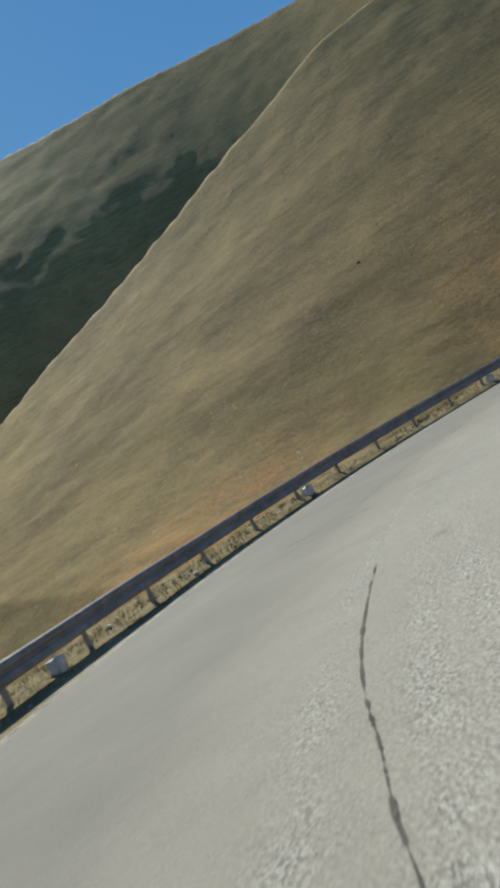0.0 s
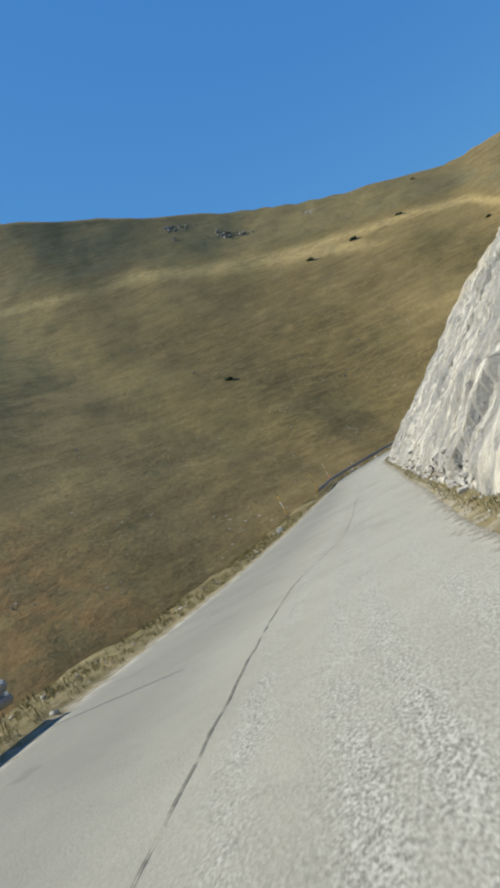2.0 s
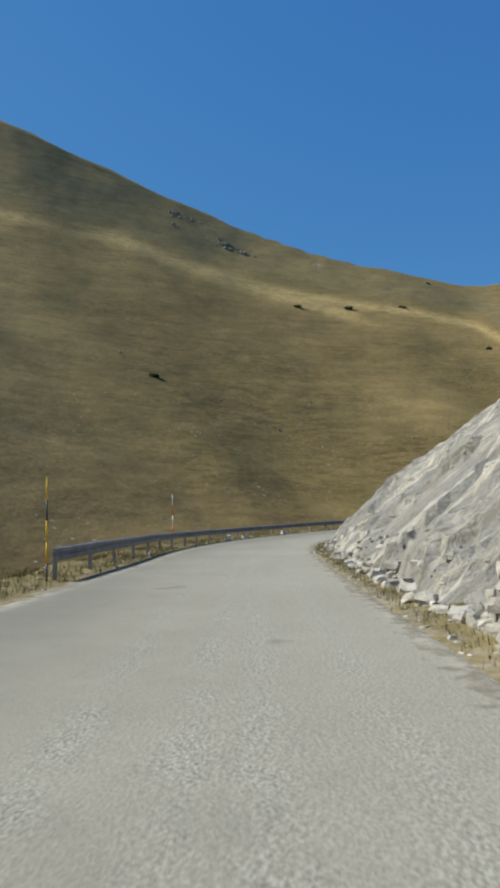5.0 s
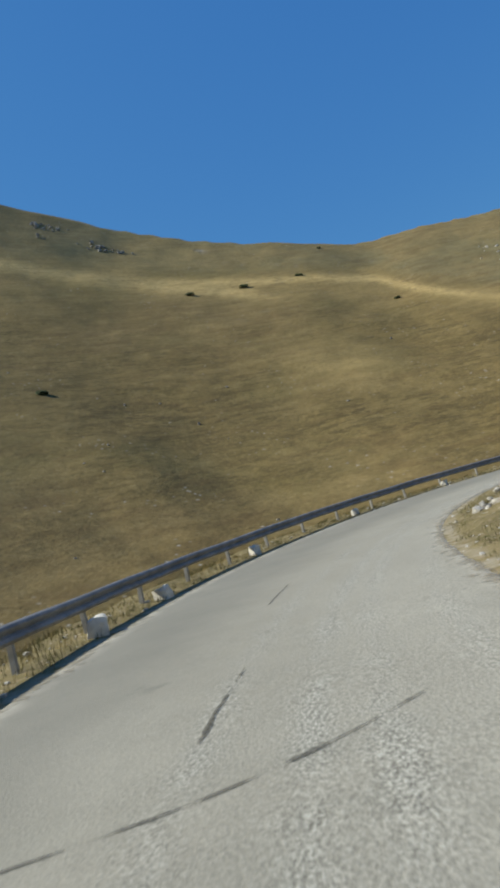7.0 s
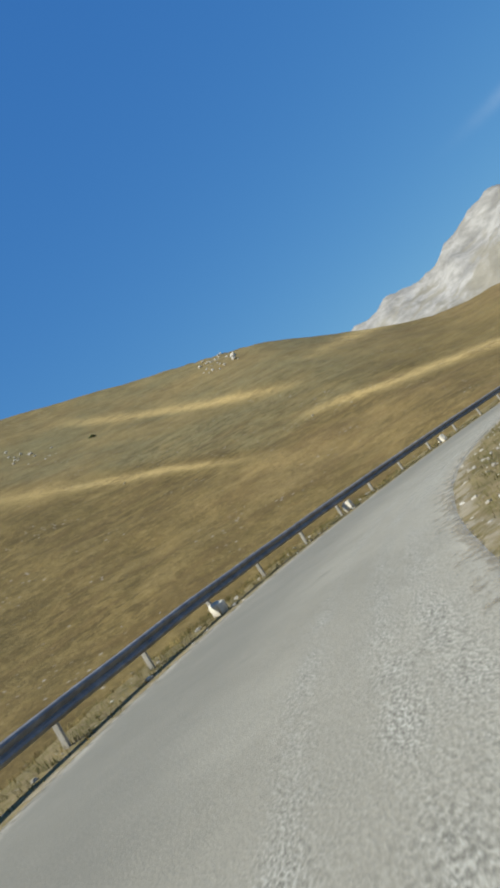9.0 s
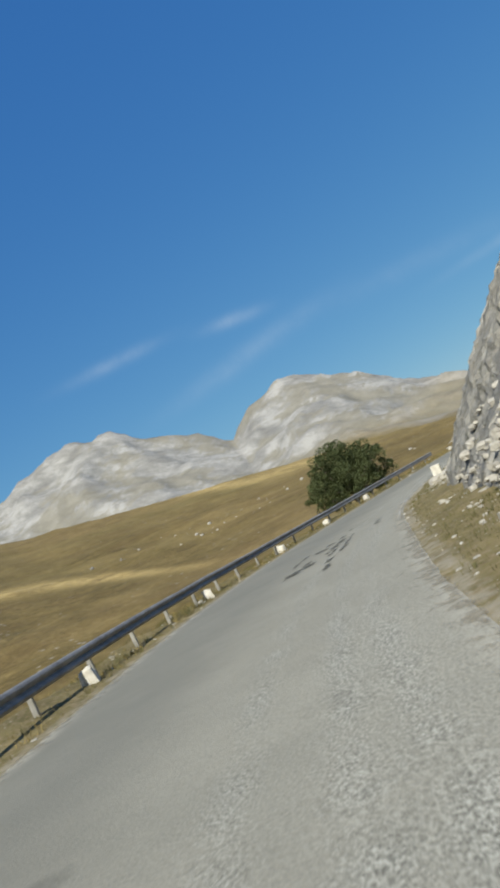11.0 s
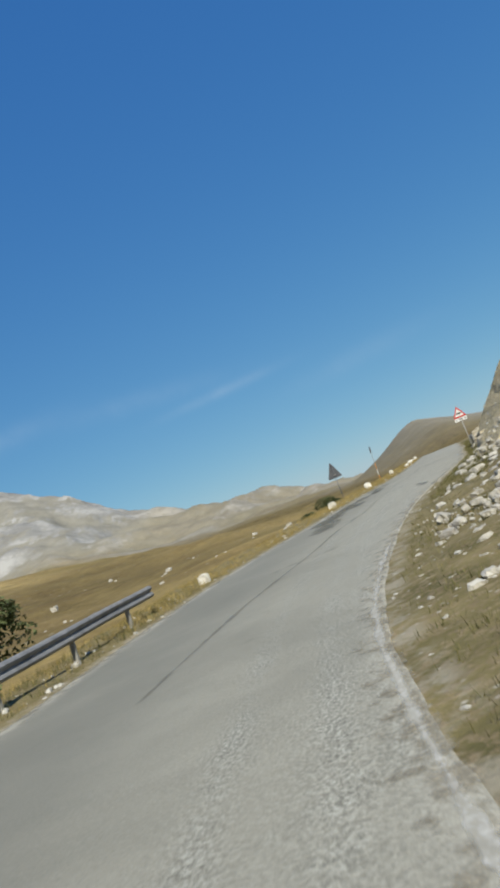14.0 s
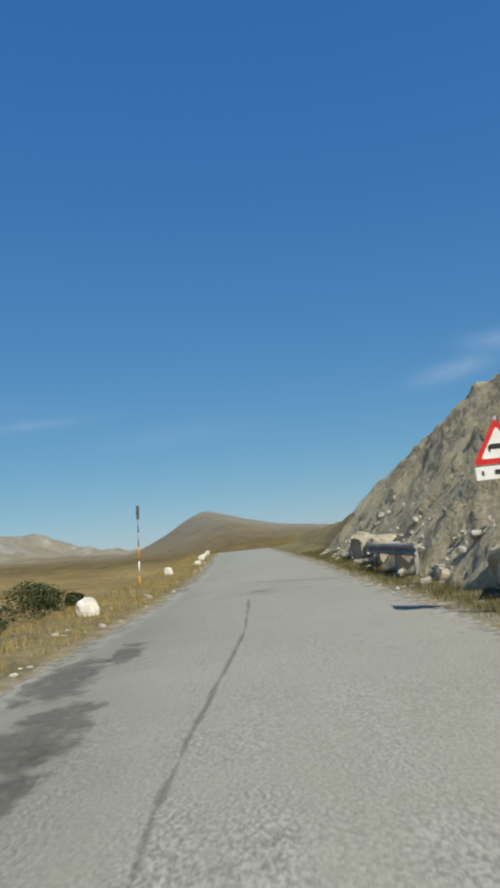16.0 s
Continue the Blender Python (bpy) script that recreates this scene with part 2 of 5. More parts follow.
    turf = m.calc("ADD", m.step(nrm.outputs["Z"], 0.70, 0.95, -0.2, 0.35), m.step(m.noise(0.004, 6, 0.65), 0.40, 0.60, -0.25, 0.65))
    grey = m.mix(m.step(turf, 0.15, 0.5, 0.0, 0.85), grey, m.ramp(m.noise(0.03, 5, 0.7), ((0.35, (0.205, 0.187, 0.142)), (0.65, (0.275, 0.253, 0.20)))))
    col = m.mix(stone, col, grey)
    bump = m.calc("ADD", m.calc("MULTIPLY", ledge, 0.3), m.calc("MULTIPLY", m.noise(0.5, 6, 0.72), 0.9))
    bump = m.calc("ADD", bump, m.calc("MULTIPLY", m.calc("MULTIPLY", m.calc("ADD", crag, m.calc("MULTIPLY", cleft, -0.7)), 14.0), stone))
    return m.done(col, 0.95, bump=bump, height=0.7, strength=0.5, spec=0.1)


def verge_material():
    m = Mat("dry_verge")
    fine = m.noise(9, 6, 0.72)
    mid = m.noise(0.8, 5, 0.6)
    earth = m.ramp(m.noise(3.0, 5, 0.7), ((0.35, (0.185, 0.137, 0.082)), (0.65, (0.33, 0.258, 0.165))))
    grass = m.ramp(mid, ((0.33, (0.100, 0.090, 0.037)), (0.5, (0.168, 0.142, 0.060)), (0.68, (0.245, 0.200, 0.092))))
    col = m.mix(m.step(fine, 0.46, 0.60, 0.05, 0.72), grass, earth)
    col = m.mix(m.step(m.cells(5.0), 0.05, 0.16, 0.7, 0.0), col, (0.5, 0.47, 0.41))
    col = m.mix(m.calc("MULTIPLY", m.attr("kerb"), m.step(m.noise(2.2, 5, 0.7), 0.42, 0.58, 0.0, 0.7)), col, (0.35, 0.315, 0.245))
    return m.done(col, 0.95, bump=m.calc("ADD", fine, m.calc("MULTIPLY", mid, 1.5)), height=0.035, strength=0.7, spec=0.1)


def rock_material():
    """Pale fractured limestone with grey weathering and tilted beds."""
    m = Mat("limestone")
    beds = m.attr("bed")
    big = m.noise(0.28, 6, 0.65, warp=0.7)
    mid = m.noise(1.6, 7, 0.72, warp=0.5)
    fine = m.noise(9, 5, 0.7)
    col = m.ramp(mid, ((0.30, (0.20, 0.19, 0.16)), (0.42, (0.37, 0.352, 0.30)), (0.58, (0.54, 0.515, 0.44))))
    col = m.mix(m.step(big, 0.46, 0.58, 0.0, 0.85), col, m.ramp(fine, ((0.3, (0.185, 0.182, 0.168)), (0.7, (0.315, 0.308, 0.28)))))
    # beds and streaks that run up the face
    cb = m.n("ShaderNodeCombineXYZ", X=beds, Y=m.calc("MULTIPLY", m.attr("up"), 0.10), Z=0.0).outputs[0]
    streak = m.noise(1.1, 6, 0.68, vec=cb, warp=0.5)
    thin = m.noise(4.2, 5, 0.7, vec=cb, warp=0.4)
    bedded = m.calc("ADD", m.calc("MULTIPLY", streak, 1.5), thin)
    col = m.mix(m.calc("MULTIPLY", m.step(streak, 0.47, 0.56, 0.0, 0.9), m.step(m.attr("mossy"), 0.3, 1.3, 1.0, 0.25)), col, m.ramp(fine, ((0.3, (0.165, 0.166, 0.157)), (0.7, (0.285, 0.282, 0.265)))))
    col = m.mix(m.step(thin, 0.52, 0.62, 0.0, 0.7), col, (0.20, 0.185, 0.145))
    col = m.mix(m.step(m.calc("MULTIPLY", m.step(streak, 0.46, 0.36), thin), 0.4, 0.6, 0.0, 0.7), col, (0.66, 0.63, 0.55))
    tint = m.step(m.noise(0.55, 5, 0.65), 0.30, 0.52, 0.1, 0.92)
    # dark olive spots strewn over the face by noise
    dark_spot = m.step(m.noise(1.6, 6, 0.72, warp=0.4), 0.585, 0.65, 0.0, 0.85)
    col = m.mix(dark_spot, col, (0.14, 0.13, 0.085))
    weeds = m.step(m.noise(2.3, 4, 0.6), 0.65, 0.69, 0.0, 0.85)
    col = m.mix(weeds, col, (0.085, 0.09, 0.042))
    col = m.mix(m.step(m.calc("MULTIPLY", tint, m.attr("mossy")), 0, 1), col, m.ramp(fine, ((0.3, (0.37, 0.305, 0.180)), (0.5, (0.52, 0.44, 0.275)), (0.7, (0.68, 0.60, 0.42)))))
    crack = m.step(m.cells(3.2, vec=m.stretch(1, 1, 1.4), feature="DISTANCE_TO_EDGE"), 0.0, 0.07, 1.0, 0.0)
    col = m.mix(m.calc("MULTIPLY", m.calc("MULTIPLY", crack, 0.25), m.step(big, 0.4, 0.55, 0.2, 1.0)), col, (0.16, 0.14, 0.105))
    bump = m.calc("ADD", m.calc("MULTIPLY", mid, 1.6), m.calc("ADD", m.calc("MULTIPLY", fine, 0.5), m.calc("MULTIPLY", bedded, 0.5)))
    return m.done(col, 0.92, bump=bump, height=0.13, strength=0.8, spec=0.15)


def plain(name, c1, c2, scale, rough=0.8, metal=0.0, height=0.004, spec=0.3):
    m = Mat(name)
    a = m.noise(scale, 5, 0.65)
    b = m.noise(scale * 6, 4, 0.7)
    col = m.mix(m.step(a, 0.35, 0.65), c1, c2)
    col = m.mix(m.step(b, 0.55, 0.8, 0.0, 0.3), col, tuple(v * 0.6 for v in c1))
    return m.done(col, rough, metal, bump=b, height=height, strength=0.5, spec=spec)


def leaf_material(name, dark, light):
    m = Mat(name)
    nd = m.t.nodes.new("ShaderNodeNewGeometry")
    col = m.mix(nd.outputs["Random Per Island"], dark, light)
    col = m.mix(m.step(m.noise(0.8, 3), 0.4, 0.65, 0.0, 0.5), col, tuple(v * 0.55 for v in dark))
    return m.done(col, 0.8, spec=0.12)


ASPHALT = asphalt_material()
HILL = hill_material()
VERGE = verge_material()
ROCK = rock_material()
WORN = ragged_material("worn_patch", (0.085, 0.083, 0.07), (0.15, 0.146, 0.118), 0.30, 1.10, 2.6, 0.55)
TAR = ragged_material("bitumen_patch", (0.045, 0.045, 0.04), (0.085, 0.083, 0.07), 0.45, 1.05, 5.5, 0.78, 1.5)
CRACK = ragged_material("crack_filler", (0.040, 0.039, 0.033), (0.075, 0.073, 0.062), 0.15, 0.80, 2.4, 0.66, 1.6)
SEAM = ragged_material("worn_seam", (0.085, 0.084, 0.07), (0.16, 0.157, 0.13), 0.10, 1.0, 1.1, 0.36, 0.9)
LINE = ragged_material("worn_line_paint", (0.44, 0.42, 0.36), (0.54, 0.52, 0.45), 0.15, 0.9, 1.6, 0.6, 1.1)
DIRT = ragged_material("edge_dirt", (0.19, 0.165, 0.12), (0.29, 0.26, 0.195), 0.20, 1.0, 4.5, 0.55, 1.7)
STONE = plain("whitewashed_stone", (0.74, 0.71, 0.62), (0.52, 0.49, 0.42), 5.0, 0.9, height=0.03)
RUBBLE = plain("limestone_rubble", (0.54, 0.515, 0.45), (0.31, 0.29, 0.25), 4.0, 0.95, height=0.05)
STEEL = plain("weathered_galvanised_steel", (0.27, 0.27, 0.268), (0.165, 0.165, 0.166), 2.5, 0.65, 0.1)
POST = plain("dull_steel_post", (0.35, 0.34, 0.31), (0.22, 0.215, 0.195), 4.0, 0.6, 0.1)
ORANGE = plain("orange_paint", (0.72, 0.30, 0.03), (0.55, 0.21, 0.02), 8.0, 0.6)
YELLOW = plain("yellow_paint", (0.75, 0.47, 0.03), (0.6, 0.35, 0.02), 8.0, 0.6)
RED = plain("red_paint", (0.60, 0.03, 0.025), (0.48, 0.025, 0.02), 8.0, 0.45)
WHITE = plain("white_paint", (0.78, 0.78, 0.76), (0.66, 0.66, 0.63), 6.0, 0.5)
BLACK = plain("black_paint", (0.02, 0.02, 0.02), (0.035, 0.035, 0.035), 6.0, 0.5)
GREYBACK = plain("dark_grey_sign_back", (0.10, 0.105, 0.115), (0.065, 0.068, 0.075), 5.0, 0.6, 0.3)
BARK = plain("grey_bark", (0.16, 0.135, 0.105), (0.085, 0.07, 0.055), 9.0, 0.95, height=0.03)
LEAF = leaf_material("oak_leaves", (0.046, 0.062, 0.026), (0.135, 0.160, 0.068))
SCRUB = leaf_material("scrub_leaves", (0.04, 0.056, 0.022), (0.12, 0.145, 0.065))
TURF = leaf_material("olive_turf_blades", (0.085, 0.085, 0.032), (0.20, 0.175, 0.075))
STRAW = leaf_material("straw_blades", (0.22, 0.17, 0.06), (0.42, 0.32, 0.13))


# ---- the line of the road ----
def spline(xs, ys, x, smooth=3.0):
    """Piecewise-linear through the knots, then softened along its length."""
    grid = np.arange(xs[0], xs[-1] + 0.25, 0.25)
    v = np.interp(grid, xs, ys)
    k = np.exp(-0.5 * (np.arange(-40, 41) * 0.25 / smooth) ** 2)
    pad = np.concatenate([np.full(40, v[0]), v, np.full(40, v[-1])])
    return np.interp(x, grid, np.convolve(pad, k / k.sum(), "valid"))


ride = np.array([r[1:4] for r in ROWS])
ride_t = np.array([r[0] for r in ROWS])
tt = np.linspace(-2.6, 20.5, 925)
line = []
for c in range(3):
    m0 = (ride[1, c] - ride[0, c]) / 0.5 if c < 2 else -0.45
    m1 = (ride[-1, c] - ride[-3, c]) / 1.0 if c < 2 else 0.12
    v = np.interp(tt, ride_t, ride[:, c])
    v = np.where(tt < 0, ride[0, c] + m0 * tt, v)
    v = np.where(tt > 16, ride[-1, c] + m1 * (tt - 16), v)
    k = np.exp(-0.5 * (np.arange(-30, 31) * 0.025 / 0.22) ** 2)
    pad = np.concatenate([v[0] - (v[30:0:-1] - v[0]), v, v[-1] - (v[-2:-32:-1] - v[-1])])
    line.append(np.convolve(pad, k / k.sum(), "valid"))
line = np.stack(line, 1)
line[:, 2] -= 1.35
ls = np.concatenate([[0], np.cumsum(np.hypot(*np.diff(line[:, :2], axis=0).T))])
ls -= np.interp(0, tt, ls)
S0, S1 = float(ls[0]), float(ls[-1])


def at(s):
    """Place of the line at s metres, its forward and right-hand directions."""
    p = np.stack([np.interp(s, ls, line[:, c]) for c in range(3)], -1)
    q = np.stack([np.interp(np.asarray(s) + 0.5, ls, line[:, c]) - np.interp(np.asarray(s) - 0.5, ls, line[:, c]) for c in range(2)], -1)
    q = q / np.linalg.norm(q, axis=-1, keepdims=True)
    return p, q, np.stack([q[..., 1], -q[..., 0]], -1)


def spot(s, off, dz=0.0):
    p, f, r = at(float(s))
    return Vector((p[0] + r[0] * off, p[1] + r[1] * off, p[2] + dz))


def heading(s):
    _, f, _ = at(float(s))
    return math.degrees(math.atan2(f[0], f[1]))


LEFT_S = (-45, 0, 8, 15, 22, 28, 34, 40, 46, 53, 62, 75, 82, 90, 98, 106, 114, 120, 127, 135, 141, 150, 165, 172, 180, 190, 197, 203, 215, 228, 232, 237, 244, 250, 256, 267, 330)
LEFT_O = (-6.5, -6.8, -7.4, -7.6, -7.2, -6.1, -5.5, -5.4, -5.3, -5.0, -5.0, -5.0, -4.5, -3.8, -3.2, -3.5, -4.1, -4.8, -5.3, -5.6, -5.8, -5.1, -5.1, -4.8, -5.4, -6.0, -5.95, -5.3, -5.15, -4.95, -4.1, -3.2, -2.6, -2.0, -1.55, -1.2, -1.2)
RIGHT_S = (-45, 0, 39, 55, 70, 90, 105, 116, 125, 133, 141, 163, 171, 178, 185, 190, 197, 206, 214, 219, 229, 238, 245, 254, 264, 330)
RIGHT_O = (2.0, 1.8, 1.75, 2.2, 1.9, 1.95, 2.0, 1.65, 0.85, 0.5, 0.8, 0.7, 0.9, 1.05, 0.7, 0.4, 0.5, 0.3, 0.15, 0.65, 1.25, 2.5, 3.1, 3.1, 3.4, 3.6)


def left_edge(s):
    return spline(LEFT_S, LEFT_O, s, 2.5)


def right_edge(s):
    return spline(RIGHT_S, RIGHT_O, s, 2.0)


# the cutting on the right: width of the verge, height and steepness of its rock
CUT_S = (-45, 30, 50, 75, 100, 108, 115, 135, 160, 180, 186, 191, 195, 200, 210, 217, 222, 230, 238, 246, 262, 273, 285, 330)
CUT_W = (1.5, 1.2, 0.7, 0.6, 0.7, 0.9, 1.6, 2.2, 2.4, 1.6, 1.75, 2.3, 2.2, 1.5, 1.7, 2.2, 2.4, 2.0, 1.4, 1.0, 1.2, 1.6, 2.0, 2.0)
CUT_H = (5, 8, 11, 11, 11, 9, 5, 3.5, 5.0, 9.8, 9.3, 8.6, 7.8, 7, 4.5, 2.8, 1.9, 2.0, 3.4, 6.0, 4.6, 2.8, 1.4, 0.5)
CUT_K = (1.0, 0.96, 0.93, 0.88, 0.79, 0.77, 0.7, 0.7, 0.9, 1.22, 1.22, 1.2, 1.17, 1.15, 1.0, 0.7, 0.6, 0.72, 1.0, 1.18, 1.15, 1.0, 0.6, 0.2)


def cut(s):
    return spline(CUT_S, CUT_W, s, 2.0), spline(CUT_S, CUT_H, s, 2.5), spline(CUT_S, CUT_K, s, 2.5)


def smooth_step(v, lo, hi):
    u = np.clip((v - lo) / (hi - lo), 0, 1)
    return u * u * (3 - 2 * u)


DROP_S = (-45, 42, 60, 150, 190, 215, 235, 330)
DROP_D = (16, 16, 16, 16, 9, 5, 2.5, 2.0)


def rise(s, off):
    """Height of the land over the road at a distance to the side of its line."""
    lo, hi = left_edge(s), right_edge(s)
    w, h, k = cut(s)
    out_l = np.maximum(lo - off, 0)
    depth = spline(DROP_S, DROP_D, s, 8.0)
    d = np.maximum(out_l - spline(DROP_S, (2.9, 2.9, 2.2, 2.0, 1.8, 2.0, 2.0, 2.0), s, 4.0), 0)
    # verge raised so the first rail lines up in the camera's view
    berm_fit = 1 - smooth_step(s, 41, 52)
    left = 0.05 * np.minimum(out_l, 1.5) + berm_fit * 0.13 * smooth_step(out_l, 0.05, 0.7) - depth * (1 - np.exp(-d * 0.62 / depth))
    out_r = np.maximum(off - hi, 0)
    x = np.maximum(out_r - w, 0)
    face = np.minimum(x * k, h)
    top = np.maximum(x - h / k, 0)
    right = 0.10 * np.minimum(out_r, w) + face + np.minimum(top * 0.55, 6 + top * 0.12) * np.clip((h - 4.5) / 5, 0.05, 1)
    return np.where(off < lo, left, np.where(off > hi, right, 0.0))


# ---- far land: ridges seen from the middle of the bend ----
HUB = np.array((80.0, 30.0))


def ridge_line(points, foot, fore=1.0, back=0.35, turn=False, soft=0.0):
    p = np.array(points, float)
    az = np.degrees(np.arctan2(p[:, 0] - HUB[0], p[:, 1] - HUB[1]))
    az = np.where(az < (0 if turn else -100), az + 360, az)
    order = np.argsort(az)
    foot = np.broadcast_to(np.asarray(foot, float), az.shape)[order]
    back = np.broadcast_to(np.asarray(back, float), az.shape)[order]
    fore = np.broadcast_to(np.asarray(fore, float), az.shape)[order]
    az, rr, zz = az[order], np.hypot(p[:, 0] - HUB[0], p[:, 1] - HUB[1])[order], p[order, 2]
    if not soft:
        return az, rr, zz, foot, fore, back
    grid = np.arange(az[0], az[-1], 0.5)
    k = np.exp(-0.5 * (np.arange(-24, 25) * 0.5 / soft) ** 2)

    def ease(v):
        u = np.interp(grid, az, v)
        pad = np.concatenate([2 * u[0] - u[24:0:-1], u, 2 * u[-1] - u[-2:-26:-1]])
        return np.convolve(pad, k / k.sum(), "valid")

    return grid, ease(rr), ease(zz), ease(foot), ease(fore), ease(back)


MAIN_HILL = ridge_line(((-560, -55, 150), (-520, 250, 200), (-420, 520, 250), (-330, 900, 495), (-110, 892, 478), (72, 821, 437), (238, 704, 367), (283, 615, 325), (331, 500, 307), (395, 404, 273),
                        (447, 345, 240), (489, 279, 204), (501, 225, 177), (507, 188, 163), (514, 160, 154), (528, 127, 143), (541, 104, 150), (572, 40, 146), (572, 5, 139), (560, -60, 119), (520, -114, 97), (500, -165, 68), (484, -200, 48), (429, -251, 34),
                        (373, -298, 24), (329, -325, 15), (276, -350, 6), (230, -370, -4)), (150, 220, 380, 430, 430, 430, 380, 300, 215, 130, 104) + (98,) * 17, (0.55,) * 7 + (0.75, 1.0) + (1.25,) * 19, soft=1.5)
NEAR_SPUR = ridge_line(((-312, 299, 13), (-114, 373, 78), (-42, 390, 112), (65, 385, 148), (143, 377, 177), (221, 370, 176), (299, 364, 166), (365, 338, 150), (410, 280, 85), (450, 215, 10), (470, 150, -17)), 100, 0.95,
                       (0.6, 0.6, 0.5, 0.35, 0.0, -0.05, -0.05, 0.0, 0.0, 0.0, 0.0), soft=4.0)
CLIFFS = ridge_line(((2000, -500, 260), (1898, -893, 318), (1708, -1185, 331), (1641, -1266, 374), (1571, -1343, 403), (1470, -1440, 382), (1363, -1530, 306), (1236, -1622, 231), (1192, -1650, 270),
                     (1071, -1720, 335), (1028, -1742, 324), (881, -1808, 235), (783, -1845, 157), (650, -1886, 122), (445, -1929, 80), (167, -1954, 45)), 900, 1.6)
FAR_CONE = ridge_line(((175, -610, -4), (150, -620, 9), (125, -622, 20), (92, -621, 32), (60, -616, 19), (20, -605, 9), (-40, -590, 2), (-120, -560, 4), (-260, -480, 14)), 330, 1.2, soft=0.9)
WEST_HILLS = ridge_line(((-260, -480, 14), (-420, -380, 90), (-560, -60, 150), (-520, 250, 200), (-420, 520, 250)), 190, 1.0, turn=True)


def one_ridge(rd, az, r, base):
    a, rr, zz, foot, fore, back = rd
    inside = (az > a[0]) & (az < a[-1])
    rc = np.interp(az, a, rr)
    fade = np.clip(np.minimum(az - a[0], a[-1] - az) / 8.0, 0, 1)
    zc = base + (np.interp(az, a, zz) - base) * fade
    foot = np.interp(az, a, foot)
    fore = np.interp(az, a, fore)
    u = np.clip((r - foot) / np.maximum(rc - foot, 1), 0, 1)
    up = base + (zc - base) * np.where(u < 1, u ** fore * (0.82 + 0.18 * u), 1)
    down = zc - (r - rc) * np.interp(az, a, back)
    return np.where(inside, np.where(r < rc, up, np.maximum(down, base)), base)


def land(x, y):
    """Height of the far land, without the road's own shelf."""
    dx, dy = x - HUB[0], y - HUB[1]
    az = np.degrees(np.arctan2(dx, dy))
    r = np.hypot(dx, dy)
    base = np.interp(az, (-180, -120, -40, 60, 110, 140, 160, 180), (-6, -10, -17, -17, -12, -9, -6, -6)) + 0 * r
    z = base.copy()
    for rd in (MAIN_HILL, NEAR_SPUR, CLIFFS, FAR_CONE, WEST_HILLS):
        for shift in (0, 360):
            w = one_ridge(rd, az + shift, r, base)
            k = 30.0 * np.clip((np.minimum(z, w) - base) / 30, 0, 1)
            h = np.clip(1 - np.abs(z - w) / np.maximum(k, 0.01), 0, 1)
            z = np.maximum(z, w) + h * h * k * 0.25
    return z


def fractal(x, y, scale, octaves, seed=0.0):
    out = np.empty(x.shape)
    for i, (a, b) in enumerate(zip(x.ravel(), y.ravel())):
        out.flat[i] = noise.fractal((a * scale + seed, b * scale - seed, seed), 0.9, 2.1, octaves)
    return out


def foot_of(x, y):
    """Nearest s on the line, and the signed distance to the right of it."""
    s = np.empty(x.shape)
    off = np.empty(x.shape)
    pts = line[::3, :2]
    for i, (a, b) in enumerate(zip(x.ravel(), y.ravel())):
        k = int(np.argmin((pts[:, 0] - a) ** 2 + (pts[:, 1] - b) ** 2))
        s.flat[i] = ls[::3][k]
    p, f, r = at(s)
    off = (x - p[..., 0]) * r[..., 0] + (y - p[..., 1]) * r[..., 1]
    dist = np.hypot(x - p[..., 0], y - p[..., 1])
    return s, np.sign(off) * dist, p[..., 2]


def crags(x, y):
    """Gullies and ribs of the limestone mountains."""
    out = np.zeros(x.shape)
    far_ = np.hypot(x - HUB[0], y - HUB[1]) > 1100
    for i in np.flatnonzero(far_.ravel()):
        q = Vector((x.flat[i] * 0.0045, y.flat[i] * 0.0045, 1.0))
        out.flat[i] = (noise.ridged_multi_fractal(q, 0.9, 2.1, 5, 0.9, 2.0) - 1.1) * 26
    return out


def whole_land(x, y, detail=True):
    s, off, zr = foot_of(x, y)
    far = land(x, y)
    near = zr + rise(s, off)
    a = np.clip((np.abs(off) - 22) / 45, 0, 1)
    a = a * a * (3 - 2 * a)
    # past the end of the built road its shelf eases into the open land
    end, fwd, _ = at(np.array(S1))
    past = (x - end[0]) * fwd[0] + (y - end[1]) * fwd[1]
    a = np.maximum(a, np.where(s > S1 - 2, np.clip((past + 25) / 60, 0, 1), 0))
    inner = (off > 0) * (1 - smooth_step(s, S1 - 75, S1 - 20))
    b = smooth_step(off, 13, 38) * inner
    near = near * (1 - b) + 5.0 * b
    z = near * (1 - a) + (5.0 * inner + far * (1 - inner)) * a
    d = np.clip((np.abs(off) - 14) / 60, 0, 1)
    rocky = smooth_step(np.hypot(x - HUB[0], y - HUB[1]), 1150, 1500) * (np.degrees(np.arctan2(x - HUB[0], y - HUB[1])) > 100)
    if detail:
        r = np.hypot(x - HUB[0], y - HUB[1])
        z = z + d * (fractal(x, y, 0.006, 6) * np.clip(r / 90, 1, np.where(r > 1100, 12, 2.1)) + fractal(x, y, 0.03, 4, 5.0) * 1.0 + rocky * crags(x, y))
    return z, s, off


# ---- helpers for meshes ----
def mesh_of(name, verts, faces, mat, smooth=True, attrs=()):
    me = bpy.data.meshes.new(name)
    me.from_pydata([tuple(v) for v in verts], [], faces)
    me.materials.append(mat)
    if smooth:
        me.polygons.foreach_set("use_smooth", [True] * len(me.polygons))
    for an, vals in attrs:
        at_ = me.attributes.new(an, "FLOAT", "POINT")
        at_.data.foreach_set("value", np.asarray(vals, np.float32).ravel())
    me.update()
    return me


